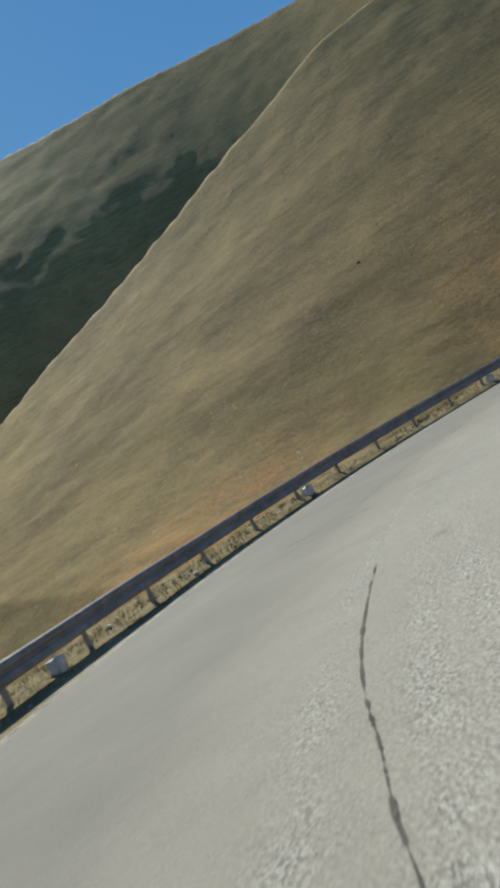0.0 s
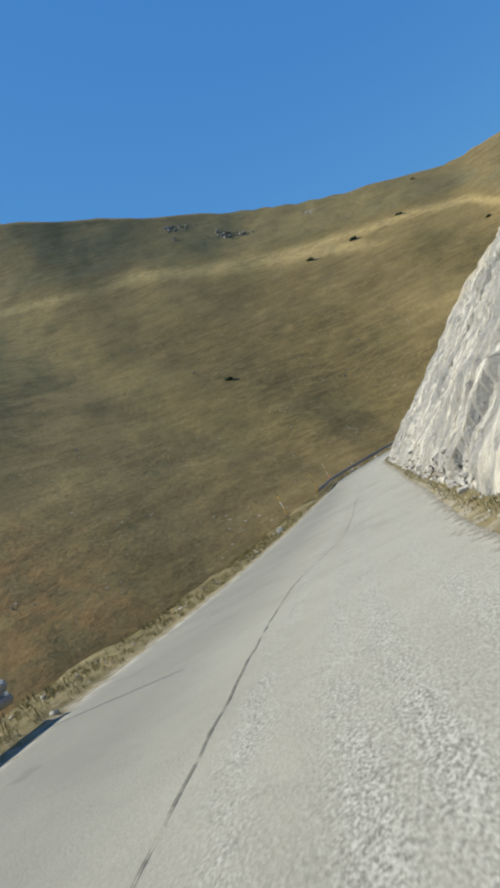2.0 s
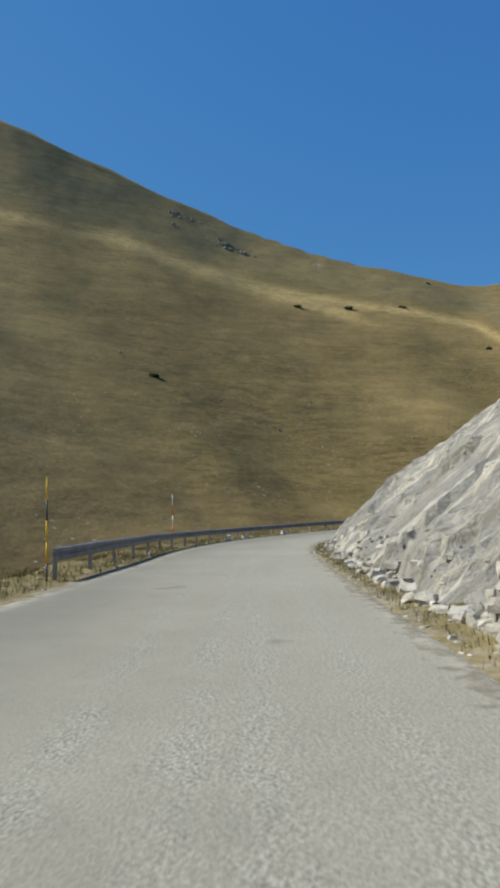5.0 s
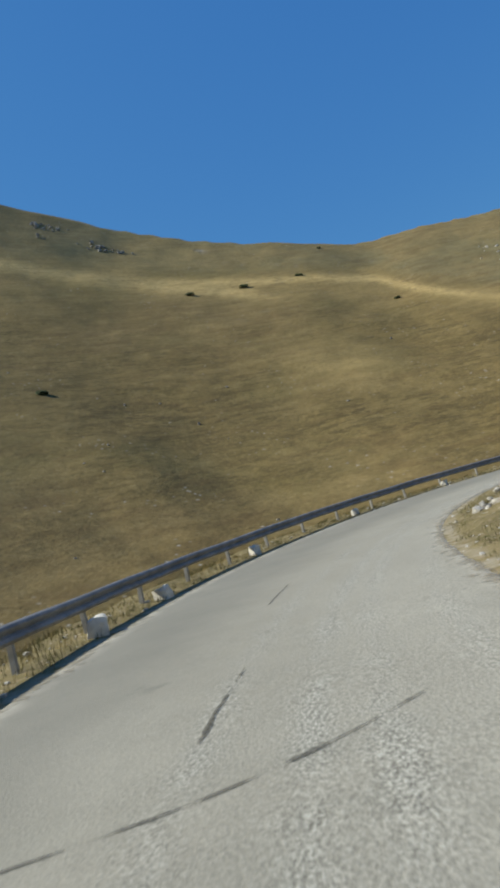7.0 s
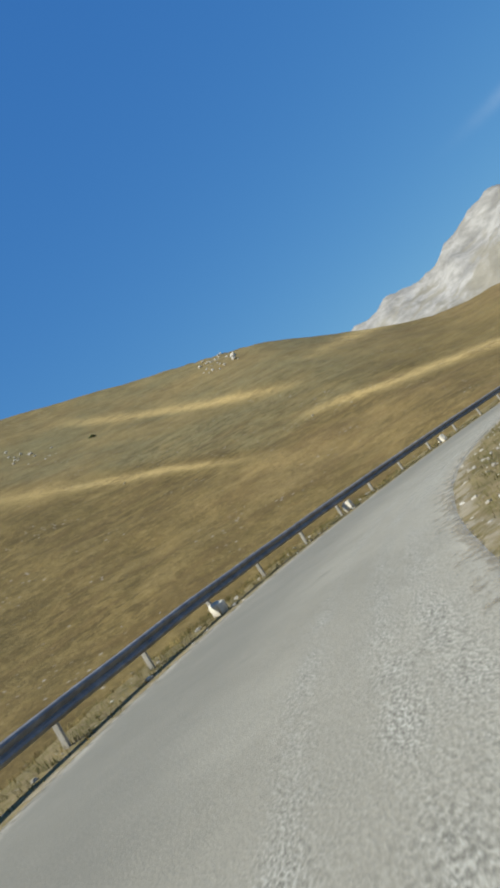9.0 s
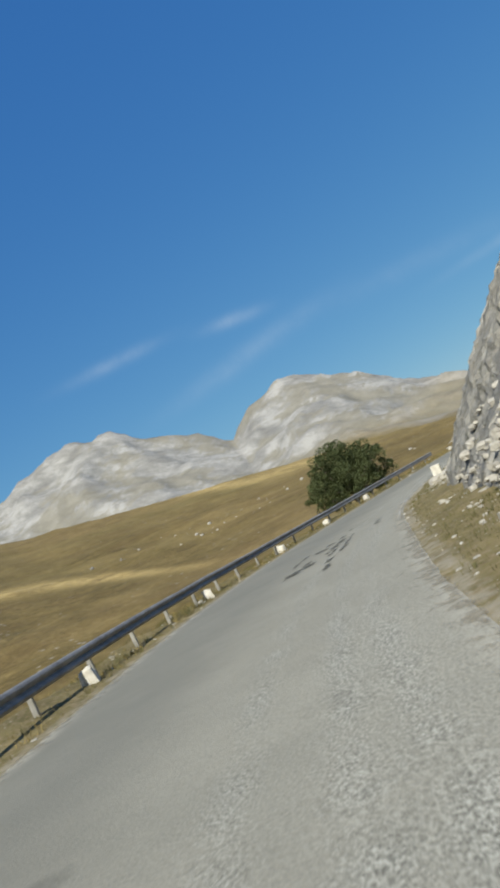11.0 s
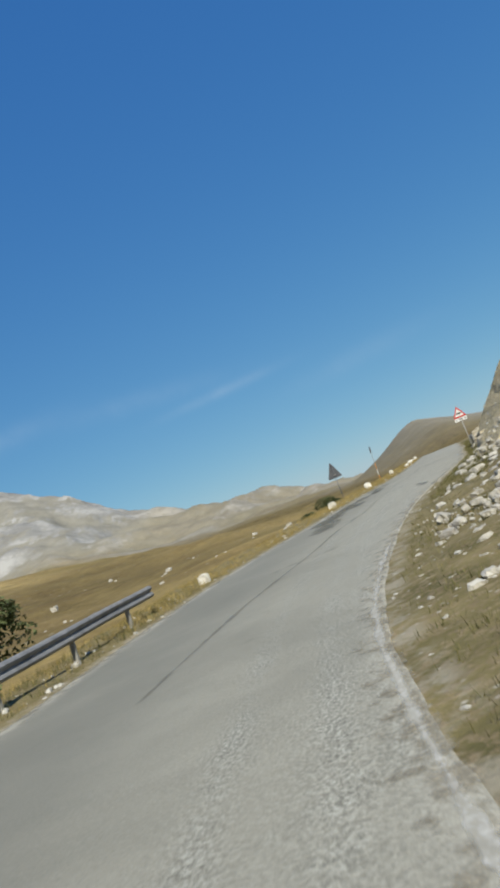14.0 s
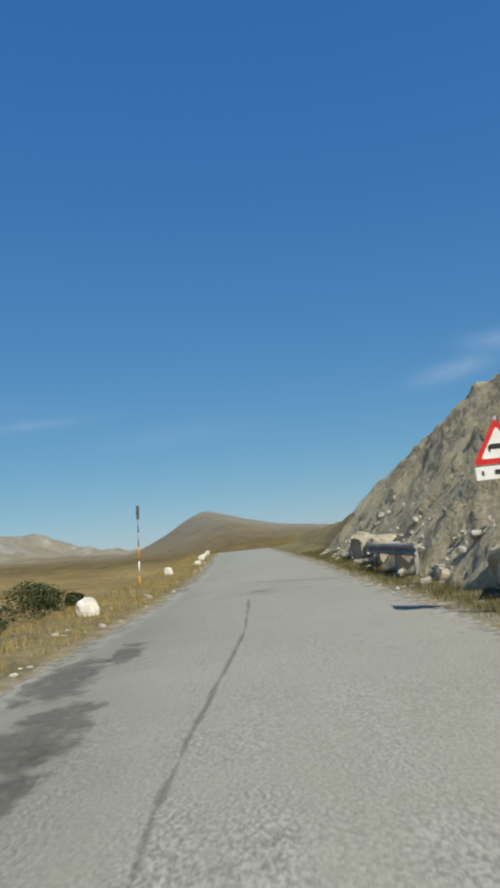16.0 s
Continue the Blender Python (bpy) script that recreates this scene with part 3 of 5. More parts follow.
def grid_faces(rows, cols, flip=False, wrap=False):
    f = []
    for i in range(rows - 1):
        for j in range(cols - 1 + (1 if wrap else 0)):
            a, b = i * cols + j, i * cols + (j + 1) % cols
            c, d = b + cols, a + cols
            f.append((a, d, c, b) if flip else (a, b, c, d))
    return f


def part(name, bm, material, parent, label="", smooth=False):
    me = bpy.data.meshes.new(name)
    bm.to_mesh(me)
    bm.free()
    me.materials.append(material)
    if smooth:
        me.polygons.foreach_set("use_smooth", [True] * len(me.polygons))
    ob = new(name, me)
    ob.parent = parent
    if label:
        tagged(ob, label)
    return ob


def share(name, me, parent, m):
    """Another part on the same mesh."""
    ob = new(name, me)
    ob.parent = parent
    ob.matrix_basis = m
    return ob


def empty(name, m, label, category, group=""):
    ob = new(name)
    ob.matrix_world = m
    ob.empty_display_size = 0.1
    return tagged(ob, label, category, group)


def bm_box(x0, x1, y0, y1, z0, z1, bevel=0.0):
    bm = bmesh.new()
    bmesh.ops.create_cube(bm, size=1)
    for v in bm.verts:
        v.co = Vector(((x0 + x1) / 2 + v.co.x * (x1 - x0), (y0 + y1) / 2 + v.co.y * (y1 - y0), (z0 + z1) / 2 + v.co.z * (z1 - z0)))
    if bevel:
        bmesh.ops.bevel(bm, geom=bm.edges[:], offset=bevel, segments=2, profile=0.6, affect="EDGES")
    return bm


def bm_tube(points, radii, sides=8):
    """A tapered tube along a row of points."""
    bm = bmesh.new()
    rings = []
    pts = [Vector(p) for p in points]
    for i, p in enumerate(pts):
        d = (pts[min(i + 1, len(pts) - 1)] - pts[max(i - 1, 0)]).normalized()
        u = d.orthogonal().normalized()
        w = d.cross(u)
        rings.append([bm.verts.new(p + (u * math.cos(a) + w * math.sin(a)) * radii[i]) for a in (2 * math.pi * k / sides for k in range(sides))])
    for a, b in zip(rings, rings[1:]):
        for k in range(sides):
            bm.faces.new((a[k], a[(k + 1) % sides], b[(k + 1) % sides], b[k]))
    bm.faces.new(rings[0][::-1])
    bm.faces.new(rings[-1])
    return bm


def bm_rock(sx, sy, sz, seed, rough=0.25, cuts=2):
    """A broken block of stone, flat-sided with chipped corners."""
    rnd = random.Random(seed)
    bm = bmesh.new()
    bmesh.ops.create_cube(bm, size=1)
    bmesh.ops.subdivide_edges(bm, edges=bm.edges[:], cuts=cuts, use_grid_fill=True)
    o = Vector((rnd.uniform(0, 50), rnd.uniform(0, 50), rnd.uniform(0, 50)))
    for v in bm.verts:
        p = v.co.copy()
        b = p.normalized() * 0.62
        p = p.lerp(b, 0.45)
        n = noise.noise_vector(p * 1.6 + o)
        p += n * rough * 0.5
        p.x += p.z * rnd.uniform(-0.05, 0.05)
        v.co = Vector((p.x * sx, p.y * sy, (p.z + 0.42) * sz))
    return bm


# ---- ground: the shelf of the road and the far land ----
def smooth01(v, lo, hi):
    u = np.clip((v - lo) / (hi - lo), 0, 1)
    return u * u * (3 - 2 * u)


# azimuths and elevations fitted to the camera's view from (85, 60)
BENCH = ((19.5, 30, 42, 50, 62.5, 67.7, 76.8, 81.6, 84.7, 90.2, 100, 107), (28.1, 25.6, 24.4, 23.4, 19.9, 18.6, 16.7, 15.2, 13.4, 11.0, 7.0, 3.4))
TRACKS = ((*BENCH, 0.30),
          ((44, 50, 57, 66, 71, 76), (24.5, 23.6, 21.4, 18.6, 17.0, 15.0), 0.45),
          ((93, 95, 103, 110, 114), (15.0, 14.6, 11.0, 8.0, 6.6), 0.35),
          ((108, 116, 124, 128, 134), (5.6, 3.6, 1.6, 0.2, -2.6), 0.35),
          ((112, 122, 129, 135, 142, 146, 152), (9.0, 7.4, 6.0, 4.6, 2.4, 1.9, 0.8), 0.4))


def land_masks(x, y, z):
    """Straw-coloured tracts, painted sunlit crests and slopes, bare rock and painted haze of the far land."""
    dx, dy = x - HUB[0], y - HUB[1]
    r = np.hypot(dx, dy)
    az = np.degrees(np.arctan2(dx, dy))
    n1 = fractal(x, y, 0.004, 5, 3.0)
    n2 = fractal(x, y, 0.013, 5, 9.0)
    plain_ = np.maximum(smooth01(az, 146, 162), smooth01(-az, 150, 165)) * smooth01(r, 90, 140)
    gold = smooth01(n1 + 0.5 * n2, 0.25, 0.9) * 0.55
    # gold rim light painted into the colour near the skyline
    gold = np.maximum(gold, smooth01(z, 90, 260) * smooth01(n2, -0.3, 0.6) * 0.45)
    gold = np.maximum(gold, plain_ * smooth01(n2, -0.6, 0.25) * 0.7)
    gold = np.maximum(gold, smooth01(z, 45, 130) * smooth01(az, 72, 90) * smooth01(n2, -0.8, 0.5) * 0.7)
    gold = gold * (1 - 0.7 * smooth01(r, 950, 1100))
    # sunlit gold top of the back hill, put into its colour
    gold = np.maximum(gold, smooth01(z, 230, 380) * (1 - smooth01(az, 20, 35)) * 0.85)
    stone_haze = smooth01(r, 1150, 1500) * smooth01(az, 100, 112) * smooth01(-az, -168, -158)
    stone_haze = np.maximum(stone_haze, smooth01(fractal(x, y, 0.02, 6, 21.0), 0.75, 0.95) * smooth01(z, 60, 120) * smooth01(az, 55, 75) * 0.8)
    stone_haze = stone_haze * (0.35 + 0.65 * np.where(r > 1000, smooth01(z, -10, 90), 1))
    rust = smooth01(az, -80, -52) * (1 - smooth01(az, 4, 26)) * smooth01(r, 58, 72) * (1 - smooth01(r, 140, 190)) * smooth01(n2, -0.6, 0.2)
    # lit crest of the near spur, painted as a gold line
    a_, rc_ = NEAR_SPUR[0], np.interp(az, NEAR_SPUR[0], NEAR_SPUR[1])
    gold = np.maximum(gold, np.exp(-((r - rc_) / 14) ** 2) * (az > a_[0]) * (1 - smooth01(az, 30, 45)) * 0.9)
    # straw lightened in colour on slopes the sun only grazes
    gold = np.maximum(gold, (1 - smooth01(az, 30, 50)) * smooth01(az, -50, -30) * smooth01(r, 120, 200) * (0.5 * smooth01(n2, -0.6, 0.8) + 0.5 * smooth01(r, 230, 340)))
    track = np.zeros(x.shape)
    # pale tracks and straw bands on the hillside, placed to fit the camera's view from (85, 60)
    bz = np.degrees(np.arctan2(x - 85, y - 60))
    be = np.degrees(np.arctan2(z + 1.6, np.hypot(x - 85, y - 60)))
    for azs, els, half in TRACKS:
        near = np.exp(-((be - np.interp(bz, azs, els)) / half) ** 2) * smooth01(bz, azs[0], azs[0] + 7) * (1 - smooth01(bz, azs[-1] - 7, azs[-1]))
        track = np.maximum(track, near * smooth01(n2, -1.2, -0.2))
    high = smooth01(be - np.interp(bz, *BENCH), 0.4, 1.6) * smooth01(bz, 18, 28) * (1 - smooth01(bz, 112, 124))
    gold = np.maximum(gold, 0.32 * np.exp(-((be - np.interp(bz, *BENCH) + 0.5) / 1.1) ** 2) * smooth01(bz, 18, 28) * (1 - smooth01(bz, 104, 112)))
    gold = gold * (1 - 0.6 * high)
    olive = plain_ * smooth01(r, 200, 260) * (1 - smooth01(r, 900, 1300))
    brown = smooth01(az, 30, 50) * (1 - smooth01(az, 138, 158)) * (1 - smooth01(r, 260, 400)) * smooth01(n2, -0.9, 0.3)
    gold = gold * (1 - 0.8 * olive)
    olive = np.maximum(olive, 0.95 * brown)
    az2 = np.where(az < -90, az + 360, az)
    # grey painted over the far cone and low hills for their haze
    stone_haze = np.maximum(stone_haze, 0.75 * smooth01(r, 380, 600) * smooth01(az2, 166, 182) * (az2 > 100))
    stone_haze = np.maximum(stone_haze, 0.7 * smooth01(r, 900, 1400) * np.maximum(smooth01(az, 150, 160), smooth01(-az, 140, 150)))
    return gold, stone_haze, rust, olive * 0.95, track, high


rings = [2.0]
while rings[-1] < 4700:
    rings.append(rings[-1] * (1.009 if 240 < rings[-1] < 960 else 1.016 if 90 < rings[-1] <= 240 else 1.010 if 1250 < rings[-1] < 2150 else 1.05))
NA = 1080
ga, gr = np.meshgrid(np.linspace(0, 2 * np.pi, NA, endpoint=False), np.array(rings))
gx, gy = HUB[0] + gr * np.sin(ga), HUB[1] + gr * np.cos(ga)
gz, gs, go = whole_land(gx, gy)
inside_shelf = smooth01(go, -40, -36) * (1 - smooth01(go, 15, 19)) * smooth01(gs, S0 + 3, S0 + 8) * (1 - smooth01(gs, S1 - 8, S1 - 3))
gold, stone_haze, rust, olive, track, high = land_masks(gx, gy, gz)
gz = gz - inside_shelf * 2.0
V = np.stack([gx, gy, gz], -1).reshape(-1, 3)
faces = grid_faces(len(rings), NA, flip=True, wrap=True)
far_me = mesh_of("hills", V, faces, HILL, attrs=(("gold", gold), ("stone_haze", stone_haze), ("rust", rust), ("olive", olive), ("track", track), ("high", high), ("far", np.ones(gold.size))))
hills = tagged(new("ground", far_me), "dry brown and straw-coloured mountain pasture with rocky tops", "hills", kind="structure")

ss = np.arange(S0 + 2, S1 - 2, 0.5)
lo, hi = left_edge(ss), right_edge(ss)
out = np.array((38, 34, 30, 26, 22.5, 19, 16, 13.5, 11.5, 9.8, 8.3, 7, 6, 5.2, 4.5, 3.9, 3.4, 2.9, 2.5, 2.1, 1.8, 1.5, 1.2, 0.95, 0.7, 0.5, 0.3, 0.12))
cols_l = lo[:, None] - out[None, :]
cols_m = np.stack([lo + 0.45, lo + 0.9, (lo + hi) / 2, hi - 0.9, hi - 0.45], 1)
inn = np.array((0.12, 0.3, 0.5, 0.75, 1.0, 1.3, 1.6, 2.0, 2.4, 2.9, 3.4, 4, 4.7, 5.5, 6.4, 7.4, 8.5, 9.7, 11, 12.4, 14, 16, 18))
cols_r = hi[:, None] + inn[None, :]
so = np.concatenate([cols_l, cols_m, cols_r], 1)
sg = np.repeat(ss[:, None], so.shape[1], 1)
p, f, r = at(sg)
sx, sy = p[..., 0] + r[..., 0] * so, p[..., 1] + r[..., 1] * so
sz = p[..., 2] + rise(sg, so)
nl = len(out)
wide = np.maximum(np.maximum(lo[:, None] - so, so - hi[:, None]), 0)
rough = smooth01(wide, 0.1, 1.5)
sz = sz + rough * (fractal(sx, sy, 0.9, 4, 2.0) * 0.07 + fractal(sx, sy, 0.22, 4, 7.0) * 0.16)
sz[:, nl:nl + 5] -= np.array((0.03, 0.25, 0.25, 0.25, 0.03))
w_, h_, k_ = cut(ss)
faced = sum(smooth01(ss, a + 1, a + 4) * (1 - smooth01(ss, b - 4, b - 1)) for a, b in ((34, 116), (146, 219), (231, 275)))
sz -= 0.7 * faced[:, None] * smooth01(so - (hi + w_)[:, None], 0.05, 0.6) * (1 - smooth01(so - (hi + w_ + h_ / k_)[:, None], -0.8, 0.2))
edge_z, _, _ = whole_land(sx[:, :4], sy[:, :4])
blend = np.array((1.0, 0.75, 0.4, 0.15))
sz[:, :4] = sz[:, :4] * (1 - blend) + (edge_z - 0.15) * blend
sz[:, -1] -= 0.6
gold2, _, rust2, *_ = land_masks(sx, sy, sz)
me = mesh_of("shelf", np.stack([sx, sy, sz], -1).reshape(-1, 3), grid_faces(*so.shape), VERGE,
             attrs=(("gold", np.maximum(gold2, 0.35)), ("stone_haze", np.zeros(so.size)), ("far", np.zeros(so.size)), ("rust", rust2), ("kerb", 1 - smooth01(wide, 0.1, 0.32))))
me.materials.append(HILL)
nc = so.shape[1]
mi = np.zeros((so.shape[0] - 1, nc - 1), np.int32)
mi[:, :10] = 1
mi[:, nc - 10:] = 1
me.polygons.foreach_set("material_index", mi.ravel())
shelf = tagged(new("verge", me), "grassy gravel verges and slopes along the mountain road", "verge", kind="structure")

# road surface with worn wheel tracks and a crumbling rim
cr = 64
u = np.linspace(0, 1, cr)
ro = lo[:, None] + (hi - lo)[:, None] * u[None, :]
ragged = np.array([noise.noise(Vector((a * 0.9, 0, 3))) * 0.10 + noise.noise(Vector((a * 0.2, 0, 8))) * 0.12 for a in ss])
ragged2 = np.array([noise.noise(Vector((a * 0.9, 5, 3))) * 0.10 + noise.noise(Vector((a * 0.2, 9, 8))) * 0.10 for a in ss])
ro[:, 0] += ragged
ro[:, -1] += ragged2
rs = np.repeat(ss[:, None], cr, 1)
p, f, r = at(rs)
rx, ry = p[..., 0] + r[..., 0] * ro, p[..., 1] + r[..., 1] * ro
rz = p[..., 2] + 0.02 + fractal(rx, ry, 0.25, 3, 4.0) * 0.002
rz[:, 0] -= 0.05
rz[:, -1] -= 0.05
wear = 0.12 * np.exp(-((ro + 0.1) / 1.2) ** 2)
for c_, k_ in ((-1.15, 0.7), (-0.40, 0.85), (0.05, 1.0), (0.85, 0.75)):
    wear = wear + k_ * np.exp(-((ro - c_) / 0.15) ** 2) * (1 - 0.6 * smooth01(rs, 232, 246))
# left darkening, which also carries the painted vignette
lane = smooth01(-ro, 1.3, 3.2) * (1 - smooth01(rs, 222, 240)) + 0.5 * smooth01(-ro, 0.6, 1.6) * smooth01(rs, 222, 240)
rim = np.maximum(smooth01(-(ro - lo[:, None]), -0.55, -0.1), smooth01(ro - hi[:, None], -0.4, -0.05))
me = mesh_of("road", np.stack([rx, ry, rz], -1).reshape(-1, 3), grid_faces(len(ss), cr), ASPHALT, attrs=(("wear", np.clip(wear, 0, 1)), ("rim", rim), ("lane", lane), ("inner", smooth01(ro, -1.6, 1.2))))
road = tagged(new("road", me), "worn pale grey asphalt mountain road", "road", kind="structure")


# ---- the rock cutting ----
def rock_cutting(name, s_from, s_to, label, moss, relief=1.0, broken=0.0, lean=0.7, earthy=False):
    st = np.arange(s_from, s_to, 0.22)
    w, h, k = cut(st)
    hi_ = right_edge(st)
    taper = np.minimum(smooth01(st, s_from, s_from + 4), 1 - smooth01(st, s_to - 4, s_to))
    nv = 62
    v = np.linspace(0, 1, nv)
    reach = h / k + 1.0
    o = hi_[:, None] + w[:, None] - 0.35 + reach[:, None] * v[None, :]
    sg_ = np.repeat(st[:, None], nv, 1)
    p_, f_, r_ = at(sg_)
    x_, y_ = p_[..., 0] + r_[..., 0] * o, p_[..., 1] + r_[..., 1] * o
    z_ = p_[..., 2] + rise(sg_, o) - 0.25 * (1 - v[None, :]) ** 6
    kk = np.repeat(k[:, None], nv, 1)
    nrm = np.sqrt(1 + kk ** 2)
    nx, ny, nz = -r_[..., 0] * kk / nrm, -r_[..., 1] * kk / nrm, 1 / nrm
    d = np.empty(z_.shape)
    bed = np.empty(z_.shape)
    for i in range(z_.shape[0]):
        for j in range(nv):
            q = Vector((x_[i, j], y_[i, j], z_[i, j]))
            b = st[i] + z_[i, j] * lean
            slab = noise.cell(Vector((b * 0.8, z_[i, j] * 0.22, 0.0)))
            blocks = noise.voronoi(q * 0.55)[0]
            small = noise.voronoi(Vector((b * 1.7, z_[i, j] * 0.5, o[i, j] * 0.5)))[0]
            bits = noise.voronoi(q * 4.2)[0] if broken else (0, 0)
            d[i, j] = broken * 0.20 * (bits[1] - bits[0]) + (1 - 0.6 * broken) * (0.55 * noise.fractal(q * 0.2, 0.8, 2.1, 5) + 0.32 * (blocks[1] - blocks[0]) + 0.16 * (small[1] - small[0])
                       + 0.24 * slab + 0.14 * noise.fractal(Vector((b * 2.2, z_[i, j] * 0.6, 7)), 0.8, 2.1, 4) + 0.08 * noise.fractal(q * 2.4, 0.8, 2.1, 3))
            if earthy:
                d[i, j] = (0.42 * noise.fractal(Vector((b * 0.35, z_[i, j] * 0.16, 3)), 0.8, 2.1, 4) + 0.26 * noise.fractal(Vector((b * 1.1, z_[i, j] * 0.3, 9)), 0.8, 2.1, 5)
                           + 0.22 * noise.fractal(q * 0.5, 0.8, 2.1, 5) + 0.05 * noise.fractal(q * 2.6, 0.8, 2.1, 3))
            bed[i, j] = b
    d = np.maximum((d + 0.3) * relief, 0.05) * taper[:, None] * np.clip(np.minimum(v / 0.06, (1 - v) / 0.10), 0, 1)[None, :] + 0.06
    d = np.where(taper[:, None] < 0.02, -0.5, d)
    P = np.stack([x_ + nx * d, y_ + ny * d, z_ + nz * d], -1)
    vv = np.repeat(v[None, :], len(st), 0)
    mossy = moss * (1.0 if earthy else 0.30 + 0.70 * smooth01(vv, 0.12, 0.40)) + smooth01(vv, 0.7, 1.0) * 0.9
    me_ = mesh_of(name, P.reshape(-1, 3), grid_faces(len(st), nv), ROCK, smooth=earthy, attrs=(("bed", bed), ("mossy", mossy), ("up", vv * (h * 1.45)[:, None])))
    return tagged(new(name, me_), label, "rock face", kind="structure")


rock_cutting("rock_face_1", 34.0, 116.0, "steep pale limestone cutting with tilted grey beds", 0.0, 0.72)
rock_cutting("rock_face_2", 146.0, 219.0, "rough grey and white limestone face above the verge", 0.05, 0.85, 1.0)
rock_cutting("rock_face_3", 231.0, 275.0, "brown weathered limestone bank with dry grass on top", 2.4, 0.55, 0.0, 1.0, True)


# ---- marks on the road ----
def decal(name, rows, cores, mat, label, category):
    """A thin skin 4 mm over the asphalt; its core fades to nothing at the rim."""
    n_, k_ = len(rows), len(rows[0])
    me_ = mesh_of(name, [q for r_ in rows for q in r_], grid_faces(n_, k_), mat, attrs=(("core", cores),))
    if me_.polygons[0].normal.z < 0:
        me_.flip_normals()
    return tagged(new(name, me_), label, category, kind="structure")


def ribbon(name, points, width, mat, label, seed):
    """A thin wandering crack."""
    rnd = random.Random(seed)
    pts = []
    for (s0, o0), (s1, o1) in zip(points, points[1:]):
        n_ = max(2, int(math.hypot(s1 - s0, o1 - o0) / 0.25))
        for i in range(n_):
            pts.append((s0 + (s1 - s0) * i / n_, o0 + (o1 - o0) * i / n_))
    pts.append(points[-1])
    for _ in range(6):
        pts = [pts[0]] + [tuple((a + 2 * b + c) / 4 for a, b, c in zip(*three)) for three in zip(pts, pts[1:], pts[2:])] + [pts[-1]]
    rows, cores = [], []
    for i, (s_, o_) in enumerate(pts):
        wob = 0.025 * noise.noise(Vector((i * 0.35, seed * 3.1, 0)))
        a = spot(s_ + wob, o_ + wob + rnd.uniform(-0.004, 0.004), 0.0285)
        dv = spot(*pts[min(i + 1, len(pts) - 1)]) - spot(*pts[max(i - 1, 0)])
        side = Vector((-dv.y, dv.x, 0)).normalized() * 0.62 * width * rnd.uniform(0.7, 1.2)
        rows.append([a + side, a, a - side])
        c_ = 0.0 if i in (0, len(pts) - 1) else 1.15
        cores.append((0.0, c_, 0.0))
    return decal(name, rows, cores, mat, label, "crack")


def blotch(name, s_, o_, ls_, lo_, mat, label, seed):
    """A ragged flat patch on the asphalt, stretched along the road."""
    n_, k_ = 15, 11
    rows, cores = [], []
    for i in range(n_):
        u_ = -1 + 2 * i / (n_ - 1)
        row = []
        cr_ = []
        for j in range(k_):
            w_ = -1 + 2 * j / (k_ - 1)
            row.append(spot(s_ + u_ * ls_ * 1.25, o_ + w_ * lo_ * 1.25, 0.029 + 0.0007 * (seed % 6)))
            cr_.append(1.3 * max(0.0, 1 - (u_ * u_ + w_ * w_)) - (0.8 if max(abs(u_), abs(w_)) > 0.99 else 0))
        rows.append(row)
        cores.append(cr_)
    return decal(name, rows, cores, mat, label, "patch")


def edge_strip(name, edge, sign, label):
    """Loose dirt and grit that thins out over the edge of the asphalt."""
    st = np.arange(S0 + 6, S1 - 6, 0.5)
    e_ = edge(st)
    rows, cores = [], []
    for s_, o_ in zip(st, e_):
        rows.append([spot(s_, o_ + sign * x, 0.0275 + lift) for x, lift in ((-0.85, 0.0), (-0.5, 0.0), (-0.25, 0.0), (-0.1, 0.0), (-0.03, -0.004))])
        cores.append((-1.2, -0.55, 0.25, 0.8, 0.0))
    return decal(name, rows, cores, DIRT, label, "dirt")


edge_strip("edge_dirt", right_edge, 1, "brown dirt and grit along the inner edge of the asphalt")
edge_strip("edge_dirt", left_edge, -1, "brown dirt and grit along the outer edge of the asphalt")
CRACKS = (
    (((14, -2.95), (20.6, -2.4), (23.6, -2.2), (30, -1.83), (36.6, -1.52), (44, -1.5), (50, -0.64), (57, -0.56), (63.7, -0.75), (70, -0.85)), 0.024),
    (((13, -4.3), (13.1, -3.3), (13.0, -2.1)), 0.035),
    (((40.1, -0.8), (40.9, -0.2), (40.85, 0.1), (41.15, 0.6), (40.8, 1.3)), 0.022),
    (((75.3, -3.0), (76, -1.3), (76.2, -0.8)), 0.04),
    (((109.95, -2.2), (110.3, -1.14), (110.42, -0.79), (110.8, -0.3), (111.05, 0.05), (111.4, 0.35)), 0.034),
    (((111.2, -1.2), (113.4, -1.15)), 0.035),
    (((117.2, -1.6), (119.6, -1.7)), 0.022),
    (((2.0, -0.55), (4.8, -0.9), (8.0, -1.0)), 0.035),
    (((20.5, 0.75), (22.2, 0.35), (23.4, 0.2), (24.6, 0.02), (25.4, 0.0)), 0.012),
    (((214, -2.6), (217, -2.35), (219.4, -2.15), (220.8, -1.93), (222, -1.8), (224.1, -1.52), (226.4, -1.42), (228.6, -1.3), (231, -0.8), (234, -0.76)), 0.11),
    (((233.5, -0.77), (236.6, -0.72), (241.2, -0.45), (246.8, 0.1), (252, 0.3)), 0.065),
    (((257.0, -0.5), (256.9, 0.7), (255.6, 2.0), (254.8, 2.9)), 0.22),
)
for i, (pts, wd) in enumerate(CRACKS):
    ribbon("road_crack", pts, wd, CRACK if wd < 0.06 else SEAM, "thin dark crack in the asphalt" if wd < 0.06 else "grey worn seam in the asphalt", i)
